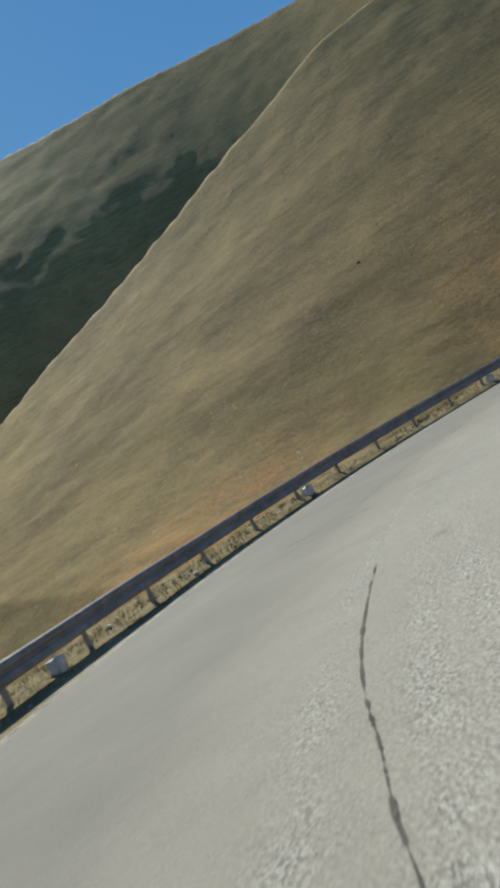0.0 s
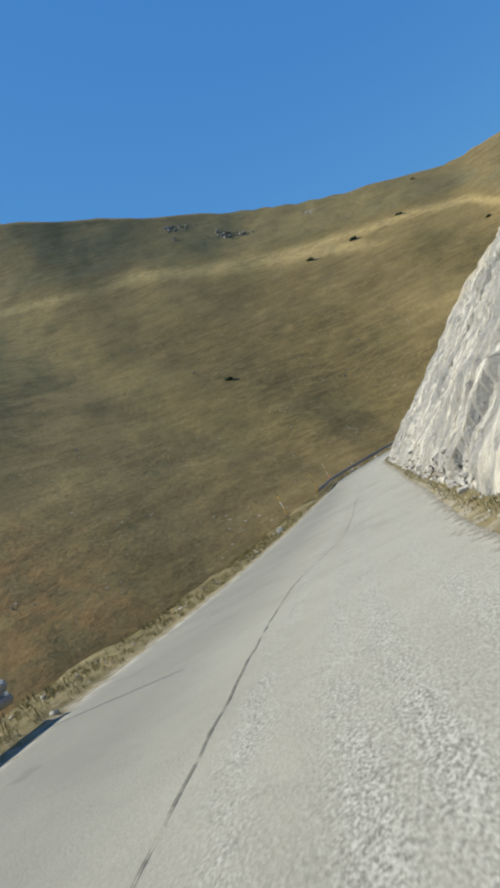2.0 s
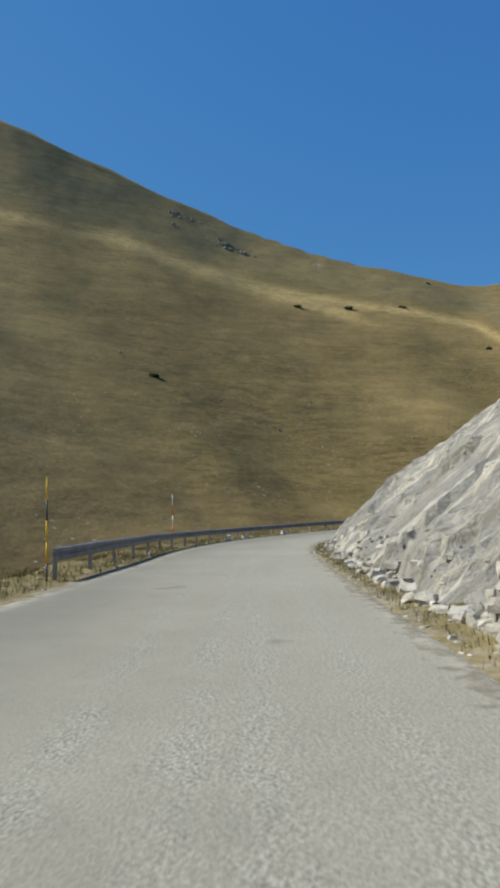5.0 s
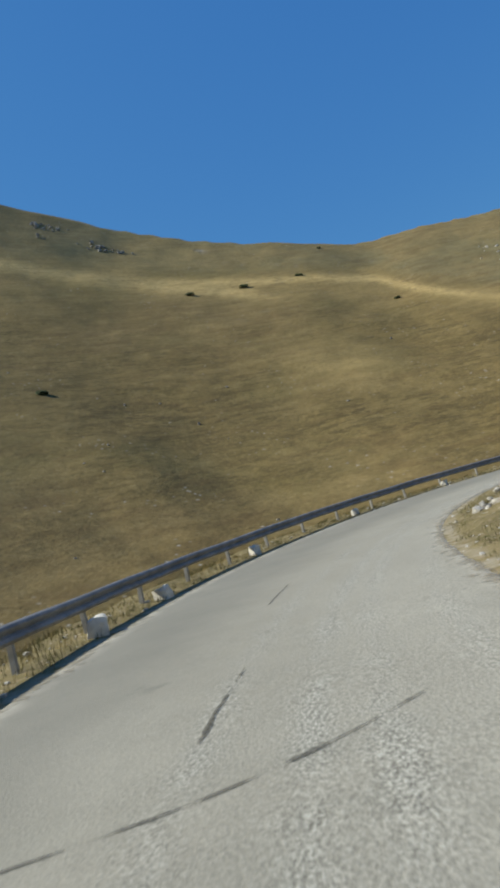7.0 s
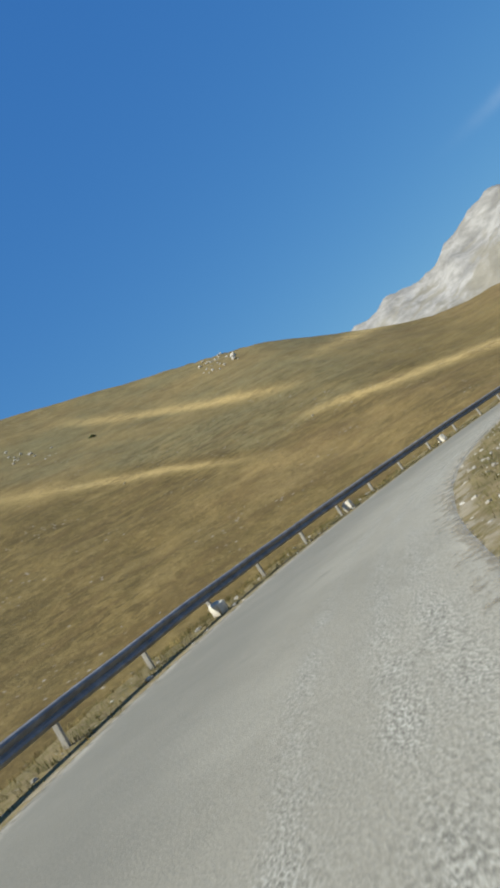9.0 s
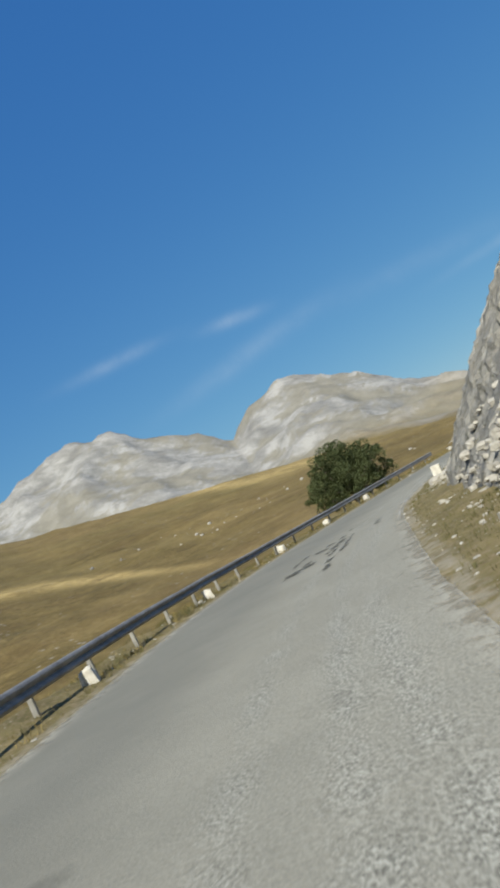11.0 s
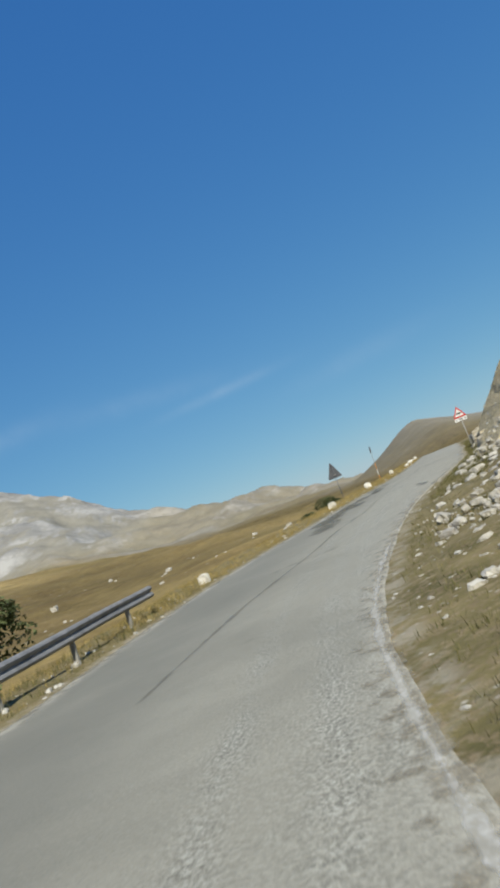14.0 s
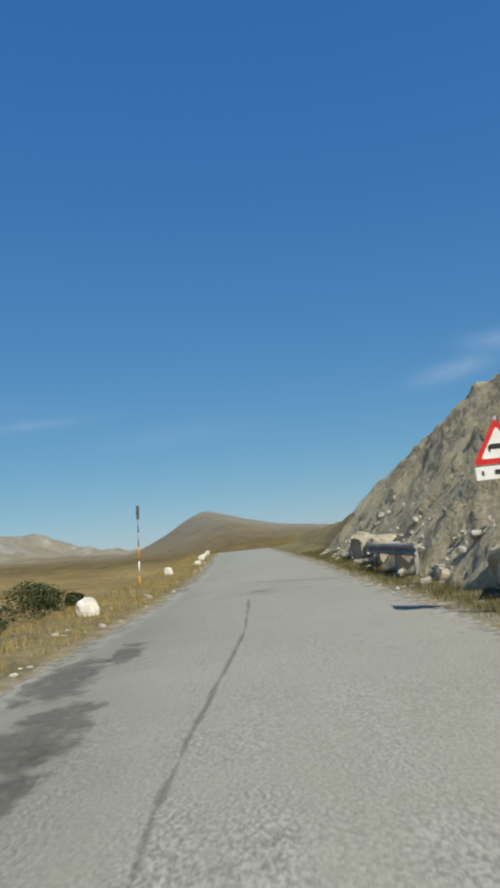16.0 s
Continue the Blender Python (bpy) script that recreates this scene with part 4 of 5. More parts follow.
ribbon("edge_line", [(s_, float(right_edge(s_)) - 0.16) for s_ in range(184, 222, 2)], 0.09, LINE, "worn pale edge line along the inner side of the road", 77)
PATCHES = ((184.35, -1.92, 0.40, 0.25), (185.6, -1.82, 0.26, 0.19), (186.6, -1.57, 0.36, 0.15), (185.0, -1.38, 0.55, 0.17), (183.7, -1.40, 0.70, 0.15), (182.5, -1.47, 0.20, 0.07),
           (182.3, -1.24, 0.42, 0.08), (181.6, -1.28, 0.3, 0.09), (185.75, -1.10, 0.22, 0.07), (184.95, -1.08, 0.25, 0.06), (183.95, -1.03, 0.40, 0.09), (183.25, -0.98, 0.26, 0.08),
           (182.4, -0.92, 0.36, 0.10), (181.6, -0.96, 0.5, 0.08), (187.0, -0.35, 0.26, 0.13), (186.15, -0.30, 0.32, 0.15), (188.0, -0.38, 0.16, 0.08), (188.9, -1.62, 0.26, 0.10),
           (183.2, -2.50, 0.7, 0.07), (184.5, -2.49, 0.6, 0.06), (181.1, -1.8, 0.45, 0.2), (180.6, -2.15, 0.55, 0.24), (181.9, -1.95, 0.3, 0.12), (180.2, -1.1, 0.5, 0.10), (178.6, -1.0, 0.6, 0.10),
           (235.6, -2.45, 1.4, 0.55), (237.6, -2.35, 1.6, 0.45), (239.6, -1.95, 1.3, 0.35), (241.0, -1.5, 1.0, 0.20), (236.2, -1.75, 1.0, 0.3), (233.4, -2.6, 1.5, 0.6), (242.2, -1.55, 1.2, 0.35), (244.6, -1.9, 1.3, 0.40),
           (246.0, -1.4, 0.8, 0.2), (234.8, 0.95, 0.35, 0.14), (234.1, 1.15, 0.5, 0.2), (231.0, -2.2, 1.6, 0.5),
           (29.6, -0.42, 0.9, 0.06), (27.2, 0.02, 0.8, 0.05), (24.4, 0.05, 0.5, 0.08))
for i, (a, b, c, d) in enumerate(PATCHES):
    if 170 < a < 200:
        blotch("tar_patch", a, b, c, d, TAR, "dark bitumen repair patch on the asphalt", i + 1)
    else:
        blotch("worn_patch", a, b, c, d, WORN, "grey worn patch of broken asphalt", i + 1)


# ---- roadside things ----
W_PROFILE = tuple((a, b * 0.92) for a, b in ((0.0, 0.44), (0.05, 0.47), (0.075, 0.51), (0.05, 0.56), (0.01, 0.59), (0.0, 0.605), (0.01, 0.62), (0.05, 0.65), (0.075, 0.70), (0.05, 0.745), (0.0, 0.77)))


def rail_offset(s_, gap):
    return float(left_edge(s_)) - gap


def guardrail(s_from, s_to, gap0, gap1, label, panel=4.0, pitch=2.0, profile=W_PROFILE, steel=STEEL):
    """Corrugated beam on posts along the outer edge of the road."""
    thing = empty("guardrail", Matrix.Translation(spot(s_from, rail_offset(s_from, gap0))), label, "guardrail")
    inv = thing.matrix_world.inverted()

    def place(s_, lift, o):
        gap = gap0 + (gap1 - gap0) * math.sin(math.pi * min(1, (s_ - s_from) / 24) / 2)
        sag = 0.02 * noise.noise(Vector((s_ * 0.35, 2, 0)))
        base = float(rise(np.array(s_), np.array(rail_offset(s_, gap))))
        return inv @ spot(s_, rail_offset(s_, gap) + o, lift + sag + base)

    n_panels = int((s_to - s_from) / panel)
    for k in range(n_panels):
        bm = bmesh.new()
        prev = None
        a, b = s_from + k * panel, s_from + (k + 1) * panel + 0.06
        for i in range(7):
            s_ = a + (b - a) * i / 6
            ring = []
            for o, z in profile:
                ring.append(bm.verts.new(place(s_, z, o + (0.006 if k % 2 else 0))))
            for o, z in reversed(profile):
                ring.append(bm.verts.new(place(s_, z, o - 0.012 + (0.006 if k % 2 else 0))))
            if prev:
                for j in range(len(ring)):
                    jj = (j + 1) % len(ring)
                    bm.faces.new((prev[j], prev[jj], ring[jj], ring[j]))
            else:
                bm.faces.new(ring)
            prev = ring
        bm.faces.new(prev[::-1])
        bmesh.ops.recalc_face_normals(bm, faces=bm.faces[:])
        part("beam_panel", bm, steel, thing, smooth=False)
    post_me = None
    n_posts = int((s_to - s_from) / pitch) + 1
    for k in range(n_posts):
        s_ = s_from + 0.25 + k * pitch
        if s_ > s_from + n_panels * panel:
            break
        q = place(s_, 0.0, -0.06)
        m = Matrix.Translation((q.x, q.y, q.z - 0.35)) @ Matrix.Rotation(radians(-heading(s_)), 4, "Z") @ Matrix.Rotation(radians(random.uniform(-3, 3)), 4, "Y")
        if post_me is None:
            bm = bm_box(-0.05, 0.05, -0.035, 0.035, 0.0, profile[-1][1] + 0.33, 0.006)
            first = part("post", bm, POST, thing, "grey steel post")
            first.matrix_basis = m
            post_me = first.data
        else:
            share("post", post_me, thing, m)
    return thing


TALL_PROFILE = tuple((o, 0.34 + (z - 0.405) * 1.40) for o, z in W_PROFILE)
first_rail = guardrail(41.2 - 4.0 * int((40.0 - S0) / 4), 41.3, 0.72, 0.72, "dull grey corrugated steel guardrail on short posts beside the drop", profile=TALL_PROFILE)
inv = first_rail.matrix_world.inverted()
for ds_, lift in ((-0.05, 0.78), (-0.05, 0.58)):
    q = inv @ spot(41.1 + ds_, rail_offset(41.1, 0.72) + 0.11, lift + 0.13)
    ob = part("reflector", bm_box(-0.03, 0.03, -0.03, 0.03, -0.03, 0.03, 0.006), WHITE, first_rail, "small white reflector")
    ob.matrix_basis = Matrix.Translation(q)
guardrail(92.0, 225.5, 0.62, 0.80, "long dull grey corrugated steel guardrail curving round the bend", pitch=2.66)

# white stone blocks along the outer edge
BLOCKS = ((19.8, -0.66), (29.8, -0.66), (37.6, -0.66), (10.5, -0.66), (70.7, -0.75), (118.2, -0.35), (121.8, -0.4), (128.0, -0.55), (135.8, -0.6), (142.9, -0.7), (150.7, -0.65),
          (159, -0.6), (167.5, -0.55), (176.5, -0.6), (186.1, -0.6), (196, -0.6), (202.8, -0.6), (210.1, -0.65), (227.2, -0.7), (241.7, -1.0), (251.5, -1.1), (265.9, -1.3), (275.0, -0.6), (283, -0.7), (291, -0.8), (299, -0.8))
for i, (s_, d_) in enumerate(BLOCKS):
    rnd = random.Random(i)
    o_ = float(left_edge(s_)) + d_
    bm = bm_rock(rnd.uniform(0.29, 0.39), rnd.uniform(0.24, 0.30), rnd.uniform(0.30, 0.46), i, 0.34, 3)
    ob = part("stone_block", bm, STONE, None)
    ob.matrix_world = Matrix.Translation(spot(s_, o_, float(rise(np.array(s_), np.array(o_))) - 0.06)) @ Matrix.Rotation(radians(-heading(s_) + rnd.uniform(-25, 25)), 4, "Z") @ Matrix.Rotation(radians(rnd.uniform(-9, 9)), 4, "Y")
    tagged(ob, "rough whitewashed stone block at the edge of the road", "stone", "white stones along the road")


def snow_pole(s_, o_, height, colours, label, tilt=(0, 0), top=False):
    z = float(rise(np.array(float(s_)), np.array(float(o_))))
    m = Matrix.Translation(spot(s_, o_, z - 0.1)) @ Matrix.Rotation(radians(tilt[0]), 4, "Y") @ Matrix.Rotation(radians(tilt[1]), 4, "X")
    thing = empty("snow_pole", m, label, "snow pole", "snow poles along the road")
    n_ = len(colours)
    for k, c in enumerate(colours):
        r0, r1 = 0.026 - 0.008 * k / n_, 0.026 - 0.008 * (k + 1) / n_
        part("band", bm_tube([(0, 0, height * k / n_), (0, 0, height * (k + 1) / n_)], [r0, r1], 10), c, thing, smooth=True)
    part("cap", bm_tube([(0, 0, height), (0, 0, height + 0.03)], [0.020, 0.010], 10), c, thing)
    if top:
        part("marker", bm_box(-0.05, 0.05, -0.012, 0.012, height - 0.05, height + 0.4, 0.006), GREYBACK, thing, "dark narrow marker plate")
    return thing


snow_pole(40.9, -7.6, 4.5, (ORANGE, YELLOW, ORANGE, YELLOW, ORANGE), "tall orange and yellow snow pole behind the rail")
snow_pole(79.8, -6.25, 2.4, (GREYBACK, YELLOW, WHITE, YELLOW, GREYBACK), "thin yellow and dark snow pole in the grassy shoulder", (-2, 0))
snow_pole(92.0, float(left_edge(92)) - 0.75, 2.3, (GREYBACK, YELLOW, YELLOW, GREYBACK, YELLOW), "yellow and dark snow pole at the start of the rail")
snow_pole(111.5, float(left_edge(111.5)) - 1.6, 2.6, (WHITE, RED, WHITE, RED, WHITE), "thin white and red snow pole behind the rail")
snow_pole(259.8, -3.0, 2.3, (ORANGE, WHITE, ORANGE, POST, POST), "faded orange and pale snow pole with a dark top", (-3, 0), True)


def flat_poly(points, thick, axis_y=0.0):
    """A thin plate with its face towards -y."""
    bm = bmesh.new()
    a = [bm.verts.new((x, axis_y, z)) for x, z in points]
    b = [bm.verts.new((x, axis_y + thick, z)) for x, z in points]
    bm.faces.new(a)
    bm.faces.new(b[::-1])
    for i in range(len(points)):
        j = (i + 1) % len(points)
        bm.faces.new((a[j], a[i], b[i], b[j]))
    bmesh.ops.recalc_face_normals(bm, faces=bm.faces[:])
    return bm


def triangle(size, rad, z0, n_=5):
    """Rounded triangle, point up, its base at z0."""
    h = size * math.sqrt(3) / 2
    pts = []
    for cx, cz, a0 in ((-size / 2 + rad * 1.73, z0 + rad, 150), (size / 2 - rad * 1.73, z0 + rad, 270), (0, z0 + h - 2 * rad, 30)):
        for k in range(n_ + 1):
            a = radians(a0 + 120 * k / n_)
            pts.append((cx + rad * math.cos(a), cz + rad * math.sin(a)))
    return pts


def warning_sign(m):
    thing = empty("warning_sign", m, "red and white triangular animal warning sign with a plate below", "road sign")
    part("post", bm_tube([(0, 0.05, -1.4), (0, 0.05, 2.55)], [0.035, 0.035], 12), POST, thing, "grey tubular post", True)
    plate = part("triangle_plate", flat_poly(triangle(0.9, 0.05, 1.75), 0.025), RED, thing, "triangular plate with a red border")
    part("field", flat_poly(triangle(0.62, 0.03, 1.84), 0.004, -0.005), WHITE, plate, "white field of the sign")
    cow = ((-0.17, 1.965), (-0.145, 1.965), (-0.135, 2.01), (-0.02, 2.01), (0.06, 2.005), (0.07, 1.96), (0.095, 1.96), (0.10, 2.02), (0.15, 2.015), (0.185, 2.04), (0.17, 2.085), (0.12, 2.10), (-0.13, 2.095), (-0.175, 2.06))
    part("pictogram", flat_poly([(x, z - 0.015) for x, z in cow], 0.003, -0.010), BLACK, plate, "black four-legged pictogram bar")
    low = part("plate", flat_poly(((-0.42, 1.50), (0.42, 1.50), (0.42, 1.72), (-0.42, 1.72)), 0.02), WHITE, thing, "white rectangular plate below the triangle")
    for k, (x0, x1) in enumerate(((-0.33, -0.29), (-0.12, 0.10), (0.24, 0.33))):
        part("bar", flat_poly(((x0, 1.57), (x1, 1.57), (x1, 1.65), (x0, 1.65)), 0.003, -0.005), BLACK, low)
    return thing


warning_sign(Matrix.Translation(spot(245.5, 3.55, 0.58)) @ Matrix.Rotation(radians(-heading(246) - 12), 4, "Z") @ Matrix.Scale(0.77, 4))

# the back of a sign for oncoming traffic
back = empty("road_sign", Matrix.Translation(spot(246.5, -3.9, -0.1)) @ Matrix.Rotation(radians(-heading(246) + 18), 4, "Z"), "dark grey back of a triangular road sign", "road sign")
part("post", bm_tube([(0, -0.05, -0.5), (0, -0.05, 2.35)], [0.02, 0.02], 12), GREYBACK, back, smooth=True)
part("triangle_plate", flat_poly([(x * 0.94, 1.50 + (z - 1.42) * 1.22) for x, z in triangle(0.9, 0.05, 1.42)], 0.025), GREYBACK, back)
part("clamp", bm_box(-0.06, 0.06, -0.09, 0.0, 1.65, 1.69, 0.004), POST, back)

# a short length of old rail below the bank
stub = empty("old_rail", Matrix.Translation(spot(254.3, 3.95, 0.2)) @ Matrix.Rotation(radians(-heading(254)), 4, "Z"), "short dark length of old guardrail by the bank", "guardrail")
bm = bmesh.new()
prof = [(x, z) for x, z in W_PROFILE] + [(x - 0.012, z) for x, z in reversed(W_PROFILE)]
rg = [[bm.verts.new((-x, yy, z * 0.9 - 0.05)) for x, z in prof] for yy in (-2.6, 0.0, 2.6)]
for a, b in zip(rg, rg[1:]):
    for j in range(len(prof)):
        bm.faces.new((a[j], a[(j + 1) % len(prof)], b[(j + 1) % len(prof)], b[j]))
bm.faces.new(rg[0][::-1])
bm.faces.new(rg[-1])
bmesh.ops.recalc_face_normals(bm, faces=bm.faces[:])
part("beam_panel", bm, STEEL, stub)
for yy in (-2.3, 2.0):
    part("post", bm_box(-0.02, 0.08, yy - 0.04, yy + 0.04, -0.4, 0.62, 0.006), POST, stub)


# square white marker stone below the cutting
def marker_stone(s_, o_):
    z = float(rise(np.array(float(s_)), np.array(float(o_))))
    ob = part("marker_stone", bm_box(-0.19, 0.19, -0.14, 0.14, 0.22, 0.66, 0.025), STONE, None)
    ob.matrix_world = Matrix.Translation(spot(s_, o_, z)) @ Matrix.Rotation(radians(-heading(s_) - 8), 4, "Z") @ Matrix.Rotation(radians(4), 4, "Y")
    return tagged(ob, "square white marker stone below the rock face", "stone")


marker_stone(193.2, 1.75)
# blocks added to prop the marker, which is raised to fit the camera's view
for i, (ds_, do_) in enumerate(((-0.25, -0.15), (0.2, -0.2), (0.0, 0.15), (0.3, 0.25), (-0.3, 0.25), (0.0, -0.05))):
    z = float(rise(np.array(193.2 + ds_), np.array(1.75 + do_)))
    ob = part("stone_block", bm_rock(0.48, 0.40, 0.34, 320 + i, 0.45, 2), RUBBLE, None)
    ob.matrix_world = Matrix.Translation(spot(193.2 + ds_, 1.75 + do_, z - 0.07)) @ Matrix.Rotation(i * 1.1, 4, "Z")
    tagged(ob, "pale rough limestone block heaped under a marker stone", "stone", "stones heaped under the marker")


# ---- plants ----
def leaf_cloud(clumps, per, size, rnd, flat=1.0):
    """Many small leaf blades scattered in clumps; one mesh."""
    vs, fs = [], []
    for c, rad in clumps:
        for _ in range(per):
            d = Vector((rnd.gauss(0, 1), rnd.gauss(0, 1), rnd.gauss(0, 1))).normalized()
            q = c + Vector((d.x, d.y, d.z * flat)) * rad * rnd.uniform(0.45, 1.0) ** 0.6
            a = Vector((rnd.gauss(0, 1), rnd.gauss(0, 1), rnd.gauss(0, 0.7))).normalized()
            b = a.orthogonal().normalized()
            sz = size * rnd.uniform(0.6, 1.35)
            i = len(vs)
            vs += [q - a * sz, q + b * sz * 0.55, q + a * sz, q - b * sz * 0.55]
            fs.append((i, i + 1, i + 2, i + 3))
    return vs, fs


def tree(x, y, z, height, spread, seed, label):
    rnd = random.Random(seed)
    thing = empty("tree", Matrix.Translation((x, y, z)), label, "tree")
    bm = bm_tube([(0, 0, -0.4), (0.05, 0.02, 0.5), (-0.03, 0.06, height * 0.3), (0.04, 0, height * 0.55)], [0.28, 0.22, 0.17, 0.08], 10)
    part("trunk", bm, BARK, thing, smooth=True)
    clumps = []
    for k in range(150):
        up = 1 - 1.75 * (k + 0.5) / 150
        a = k * 2.39996 + rnd.uniform(-0.3, 0.3)
        rr = math.sqrt(max(0.0, 1 - up * up)) * rnd.uniform(0.66, 0.98) + (0.12 if up < 0 else 0)
        q = Vector((math.cos(a) * rr * spread, math.sin(a) * rr * spread, height * (0.50 + 0.42 * up) + rnd.gauss(0, 0.12)))
        q *= 0.97 + 0.20 * noise.noise(Vector((q.x * 0.45, q.y * 0.45, q.z * 0.45 + seed)))
        clumps.append((q, rnd.uniform(0.30, 0.72)))
        if k % 6 == 0:
            mid = Vector((q.x * 0.45, q.y * 0.45, height * 0.2 + q.z * 0.3))
            part("limb", bm_tube([(0, 0, height * rnd.uniform(0.1, 0.35)), mid, q], [0.11, 0.06, 0.02], 6), BARK, thing, smooth=True)
        if k % 2:
            clumps.append((Vector((q.x * 0.6, q.y * 0.6, height * 0.45 + (q.z - height * 0.45) * 0.6)), rnd.uniform(0.6, 0.9)))
    vs, fs = leaf_cloud(clumps, 280, 0.065, rnd, 0.8)
    me_ = mesh_of("crown", vs, fs, LEAF, smooth=False)
    ob = new("crown", me_)
    ob.parent = thing
    tagged(ob, "dense dark green leaves with gaps")
    return thing


tree(159.4, -7.7, -5.1, 6.4, 3.75, 11, "round dark green oak tree behind the guardrail")


def bush(x, y, z, rad, height, seed, label, mat=SCRUB, per=150, leaf=0.06):
    rnd = random.Random(seed)
    thing = empty("bush", Matrix.Translation((x, y, z)), label, "bush")
    clumps = []
    for k in range(9):
        a = rnd.uniform(0, 6.28)
        q = Vector((math.cos(a) * rad * rnd.uniform(0.1, 0.75), math.sin(a) * rad * rnd.uniform(0.1, 0.75), height * rnd.uniform(0.3, 0.8)))
        part("stem", bm_tube([(0, 0, -0.15), q * 0.6, q], [0.03, 0.02, 0.008], 5), BARK, thing)
        clumps.append((q, rad * rnd.uniform(0.28, 0.45)))
    vs, fs = leaf_cloud(clumps, per, leaf, rnd, 0.8)
    me_ = mesh_of("foliage", vs, fs, mat, smooth=False)
    ob = new("foliage", me_)
    ob.parent = thing
    return thing


def land_at(x, y):
    z, s_, o_ = whole_land(np.array([x]), np.array([y]))
    return float(z[0])


for i, (s_, o_, rd, ht) in enumerate(((271.0, -9.3, 2.1, 2.0), (274.5, -8.2, 1.1, 1.0), (267.5, -10.6, 1.6, 1.5))):
    q = spot(s_, o_, float(rise(np.array(s_), np.array(o_))))
    bush(q.x, q.y, q.z - 0.1, rd, ht, 30 + i, "low grey-green shrub in the dry grass beside the road", SCRUB, 520, 0.055)


def seen_from(eye, az, el):
    """Where a line of sight from eye first meets the far land."""
    d = np.linspace(60, 900, 1400)
    x = eye[0] + d * math.sin(radians(az))
    y = eye[1] + d * math.cos(radians(az))
    z = eye[2] + d * math.tan(radians(el))
    zl = land(x, y)
    k = int(np.argmax(zl > z))
    return float(x[k]), float(y[k])


HILL_BUSHES = ((66.9, 17.6, 2.8), (71.4, 17.3, 3.4), (75.9, 17.0, 2.8), (53.4, 12.8, 2.2), (97, 12.2, 2.2), (83, 13.2, 2.0), (78, 18.6, 1.6))
for i, (az, el, rd) in enumerate(HILL_BUSHES):
    x, y = seen_from((82, 61, -1.6), az, el)
    bush(x, y, land_at(x, y) - 0.3, rd, rd * 0.55, 60 + i, "dark low juniper bush on the dry hillside", LEAF, 110, 0.35)


# ---- scattered stones and dry grass ----
def scatter(name, count, pick, sizes, mat, seed, label):
    """Loose broken stones joined in one mesh."""
    rnd = random.Random(seed)
    kinds = []
    for k in range(6):
        bm = bm_rock(1, rnd.uniform(0.6, 0.9), rnd.uniform(0.45, 0.8), seed * 10 + k, 0.5, 1)
        bm.verts.index_update()
        kinds.append(([v.co.copy() for v in bm.verts], [[v.index for v in fc.verts] for fc in bm.faces]))
        bm.free()
    vs, fs = [], []
    for _ in range(count):
        q = pick(rnd)
        sc = sizes[0] * (sizes[1] / sizes[0]) ** (rnd.random() ** 2.2)
        m = Matrix.Translation(q) @ Matrix.Rotation(rnd.uniform(0, 6.28), 4, "Z") @ Matrix.Rotation(rnd.uniform(-0.6, 0.6), 4, "X") @ Matrix.Scale(sc, 4)
        a, b = rnd.choice(kinds)
        i = len(vs)
        vs += [m @ v for v in a]
        fs += [[i + j for j in fc] for fc in b]
    ob = new(name, mesh_of(name, vs, fs, mat, smooth=False))
    return tagged(ob, label, "stones", kind="stuff")


def on_right(s0, s1, a, b):
    def pick(rnd):
        s_ = rnd.uniform(s0, s1)
        w_, h_, k_ = cut(np.array(s_))
        o_ = float(right_edge(s_)) + float(w_) * rnd.uniform(a, b)
        return spot(s_, o_, float(rise(np.array(s_), np.array(o_))) - 0.03)
    return pick


def on_left(s0, s1, a, b):
    def pick(rnd):
        s_ = rnd.uniform(s0, s1)
        o_ = float(left_edge(s_)) - rnd.uniform(a, b)
        return spot(s_, o_, float(rise(np.array(s_), np.array(o_))) - 0.02)
    return pick


def on_land(az0, az1, r0, r1):
    """Places strewn in loose swarms over the hillside."""
    def pick(rnd):
        while True:
            az, d = rnd.uniform(az0, az1), rnd.uniform(r0, r1)
            x, y = HUB[0] + d * math.sin(radians(az)), HUB[1] + d * math.cos(radians(az))
            if noise.noise(Vector((x * 0.02, y * 0.02, 3))) + rnd.uniform(-0.3, 0.3) > 0.12:
                return Vector((x, y, land_at(x, y) - 0.1))
    return pick


def on_face(s0, s1, up, out=0.22):
    """Places on the rock itself, mostly low down."""
    def pick(rnd):
        s_ = rnd.uniform(s0, s1)
        w_, h_, k_ = cut(np.array(s_))
        o_ = float(right_edge(s_)) + float(w_) + rnd.random() ** 1.6 * up * float(h_ / k_)
        p_, f_, r_ = at(s_)
        q = spot(s_, o_, float(rise(np.array(s_), np.array(o_))))
        return q + Vector((-r_[0] * out, -r_[1] * out, out))
    return pick


def on_face_top(s0, s1):
    """Places along the crest of the bank and a little way down its face."""
    def pick(rnd):
        s_ = rnd.uniform(s0, s1)
        w_, h_, k_ = cut(np.array(s_))
        o_ = float(right_edge(s_)) + float(w_) + float(h_ / k_) * rnd.uniform(0.7, 1.25)
        return spot(s_, o_, float(rise(np.array(s_), np.array(o_))) + 0.02)
    return pick


OUTCROP = plain("weathered_outcrop", (0.34, 0.32, 0.285), (0.20, 0.19, 0.165), 0.8, 0.95, height=0.2)
scatter("hill_stones", 60, on_land(-12, 60, 120, 330), (0.35, 1.1), OUTCROP, 8, "grey stones strewn over the dry hillside")
scatter("hill_stones", 34, on_land(60, 125, 130, 330), (0.3, 1.1), OUTCROP, 9, "grey stones strewn over the dry hillside")
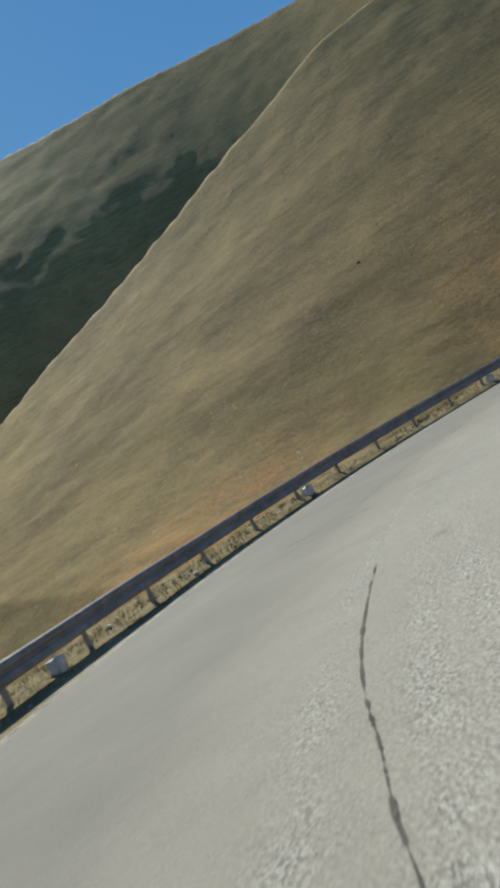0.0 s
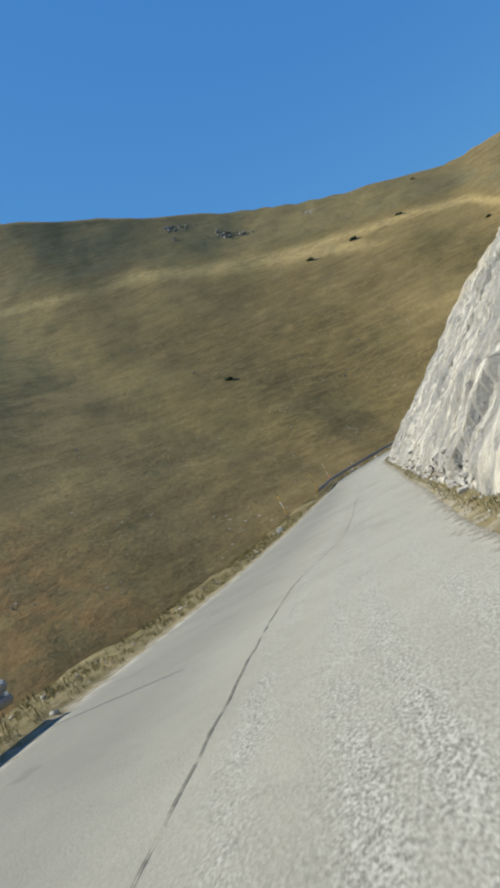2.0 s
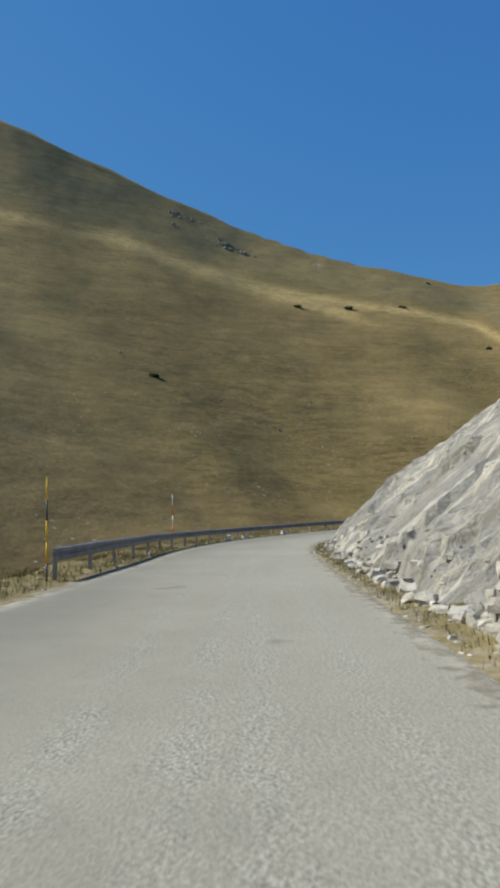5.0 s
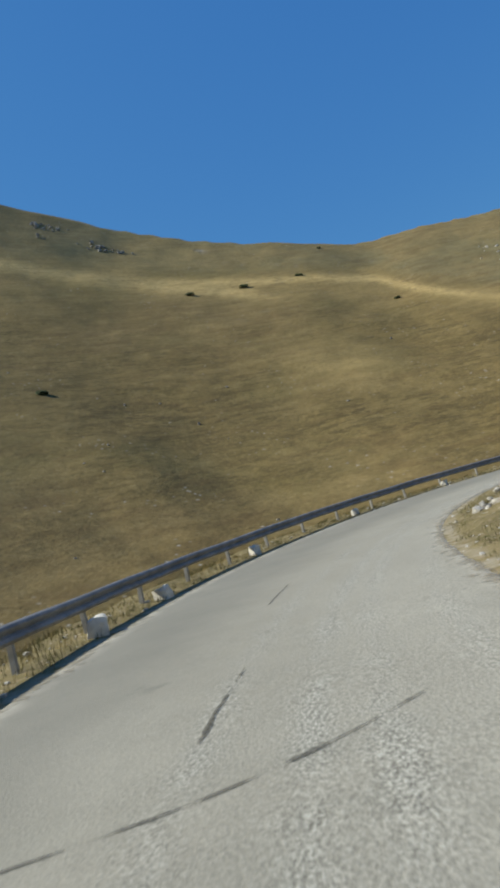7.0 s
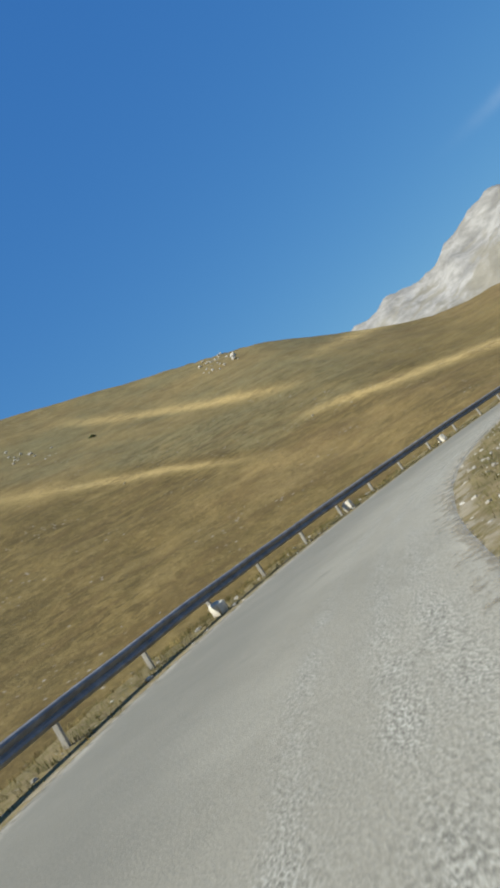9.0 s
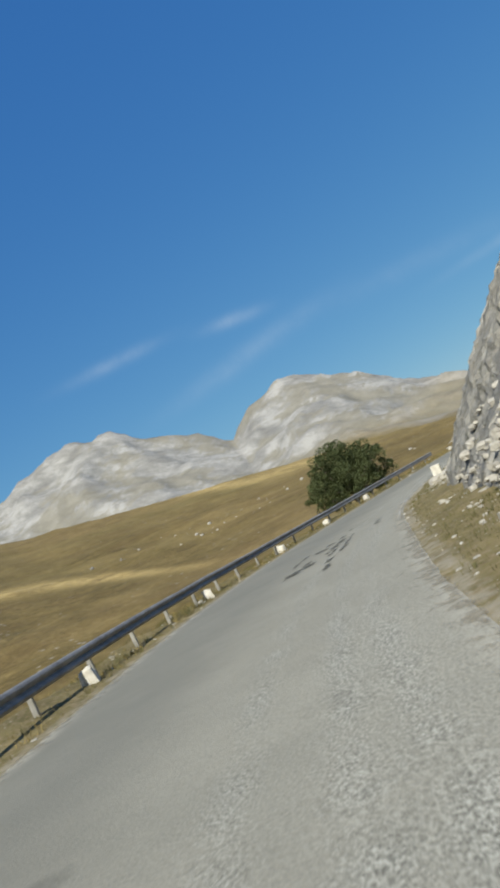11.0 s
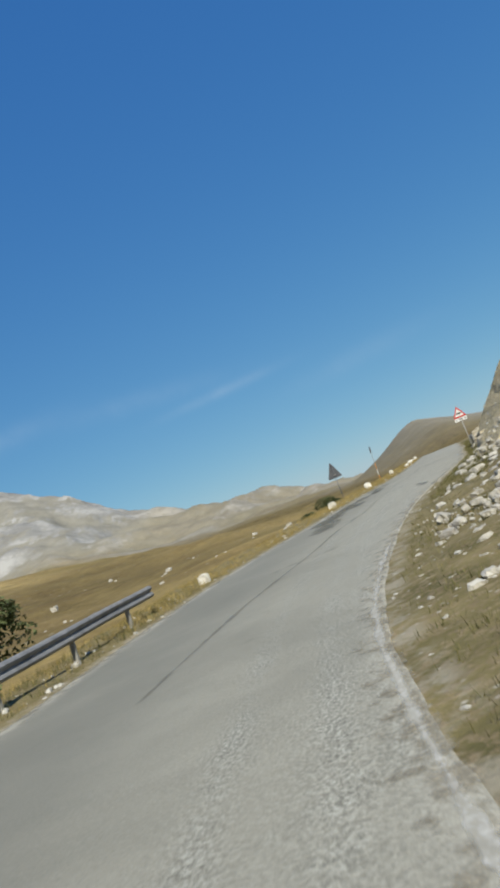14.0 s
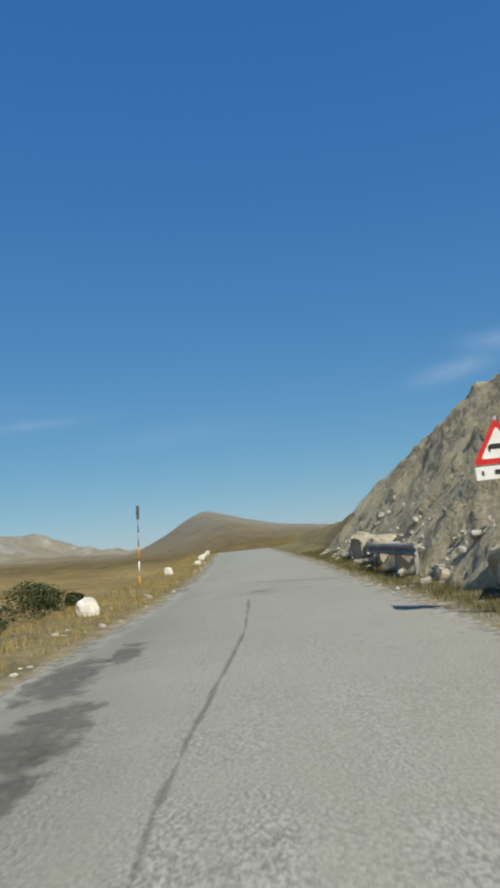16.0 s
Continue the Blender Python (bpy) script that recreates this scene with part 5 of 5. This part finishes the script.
scatter("hill_stones", 70, on_land(124, 156, 130, 330), (0.3, 1.3), RUBBLE, 19, "pale stones lying in the dry pasture below the road")
scatter("outcrop", 80, on_land(52.5, 59.5, 430, 462), (0.8, 2.7), OUTCROP, 10, "dark rocky outcrop high on the hillside")
scatter("outcrop", 26, on_land(103, 108.5, 425, 470), (0.9, 3.2), RUBBLE, 14, "pale limestone outcrop on the crest of the hill")
scatter("outcrop", 22, on_land(85, 89.5, 360, 412), (0.7, 2.2), RUBBLE, 15, "pale limestone outcrop on the crest of the hill")
scatter("rubble", 900, on_right(45, 112, 0.55, 1.25), (0.05, 0.32), RUBBLE, 1, "pale broken limestone lying below the cutting")
scatter("rubble", 900, on_right(150, 226, 0.5, 1.5), (0.04, 0.24), RUBBLE, 2, "pale broken limestone lying in the dry grass below the rock")
scatter("rubble", 420, on_right(226, 275, 0.5, 1.3), (0.05, 0.28), RUBBLE, 3, "broken stones lying below the brown bank")
scatter("rubble", 800, on_right(110, 150, 0.4, 1.7), (0.05, 0.26), RUBBLE, 6, "pale stones in the grass on the inside of the bend")
scatter("rubble", 500, on_right(212, 240, 0.3, 1.9), (0.05, 0.32), RUBBLE, 7, "pale stones in the grass bank")
scatter("gravel", 1100, on_left(-20, 280, 0.1, 1.6), (0.03, 0.16), RUBBLE, 4, "loose gravel on the outer verge")
scatter("gravel", 5200, on_right(40, 270, -0.05, 0.9), (0.018, 0.085), RUBBLE, 5, "loose gravel on the inner verge")


scatter("broken_rock", 3000, on_face(150, 217, 0.85, 0.14), (0.05, 0.30), RUBBLE, 16, "broken pale limestone fragments on the rock face")
scatter("broken_rock", 300, on_face(232, 268, 0.45, 0.12), (0.06, 0.30), RUBBLE, 17, "broken pale limestone fragments on the rock face")
scatter("broken_rock", 260, on_face(40, 110, 0.06, 0.10), (0.06, 0.30), RUBBLE, 18, "broken pale limestone fragments on the rock face")

# cream-coloured blocks bedded in the foot of the brown bank
CREAM = plain("cream_limestone", (0.50, 0.44, 0.32), (0.33, 0.28, 0.195), 2.2, 0.95, height=0.06)
for i in range(15):
    rnd = random.Random(900 + i)
    q = on_right(236 + i * 1.9, 238 + i * 1.9, 1.0, 1.35)(rnd)
    sc = rnd.uniform(0.4, 0.85)
    ob = part("boulder", bm_rock(sc * 1.5, sc, sc * rnd.uniform(0.7, 1.0), 950 + i, 0.38, 3), CREAM, None)
    ob.matrix_world = Matrix.Translation(q - Vector((0, 0, 0.12))) @ Matrix.Rotation(radians(-heading(250) + rnd.uniform(60, 120)), 4, "Z") @ Matrix.Rotation(rnd.uniform(-0.2, 0.2), 4, "X")
    tagged(ob, "cream-coloured limestone block bedded in the foot of the brown bank", "boulder", "cream blocks below the bank")

# larger fallen stones, one by one
for i in range(44):
    rnd = random.Random(400 + i)
    a, b = ((236, 266), (213, 228), (112, 146), (52, 108))[i % 4]
    q = on_right(a, b, 0.75, 1.25)(rnd)
    sc = rnd.uniform(0.16, 0.34)
    bm = bm_rock(sc * 1.3, sc, sc * rnd.uniform(0.45, 0.8), 700 + i, 0.42, 2)
    ob = part("boulder", bm, RUBBLE, None)
    ob.matrix_world = Matrix.Translation(q - Vector((0, 0, 0.04))) @ Matrix.Rotation(rnd.uniform(0, 6.28), 4, "Z") @ Matrix.Rotation(rnd.uniform(-0.2, 0.2), 4, "X")
    tagged(ob, "pale fallen limestone boulder at the foot of the bank", "boulder", "fallen boulders below the bank")


def tufts(name, count, pick, tall, seed, label, mat=STRAW):
    """Dry grass blades in small tufts, one mesh."""
    rnd = random.Random(seed)
    vs, fs = [], []
    for _ in range(count):
        q = pick(rnd)
        for _b in range(7):
            a = rnd.uniform(0, 6.28)
            lean = rnd.uniform(0.1, 0.6)
            h = tall * rnd.uniform(0.4, 1.1)
            base = q + Vector((rnd.gauss(0, 0.06), rnd.gauss(0, 0.06), 0))
            side = Vector((-math.sin(a), math.cos(a), 0)) * 0.0065
            tip = base + Vector((math.cos(a) * lean * h, math.sin(a) * lean * h, h))
            i = len(vs)
            vs += [base - side, base + side, tip]
            fs.append((i, i + 1, i + 2))
    ob = new(name, mesh_of(name, vs, fs, mat, smooth=False))
    return tagged(ob, label, "grass", kind="stuff")


tufts("dry_grass", 9000, on_left(-20, 228, 0.22, 2.4), 0.17, 11, "olive and straw-coloured grass along the outer verge", TURF)
tufts("dry_grass", 2600, on_left(-20, 228, 0.3, 2.6), 0.20, 16, "dry yellow grass along the outer verge")
tufts("dry_grass", 7500, on_right(40, 290, 0.10, 1.2), 0.12, 12, "olive and brown dry grass along the inner verge", TURF)
tufts("dry_grass", 5000, on_right(226, 276, 0.25, 1.15), 0.16, 14, "olive grass strip below the brown bank", TURF)
tufts("dry_grass", 2600, on_face_top(230, 276), 0.30, 15, "dry brown grass fringe on the crest of the bank", TURF)

tufts("dry_grass", 9000, on_left(222, 296, 0.3, 5.0), 0.20, 13, "tall golden dry grass on the shoulder beside the road")
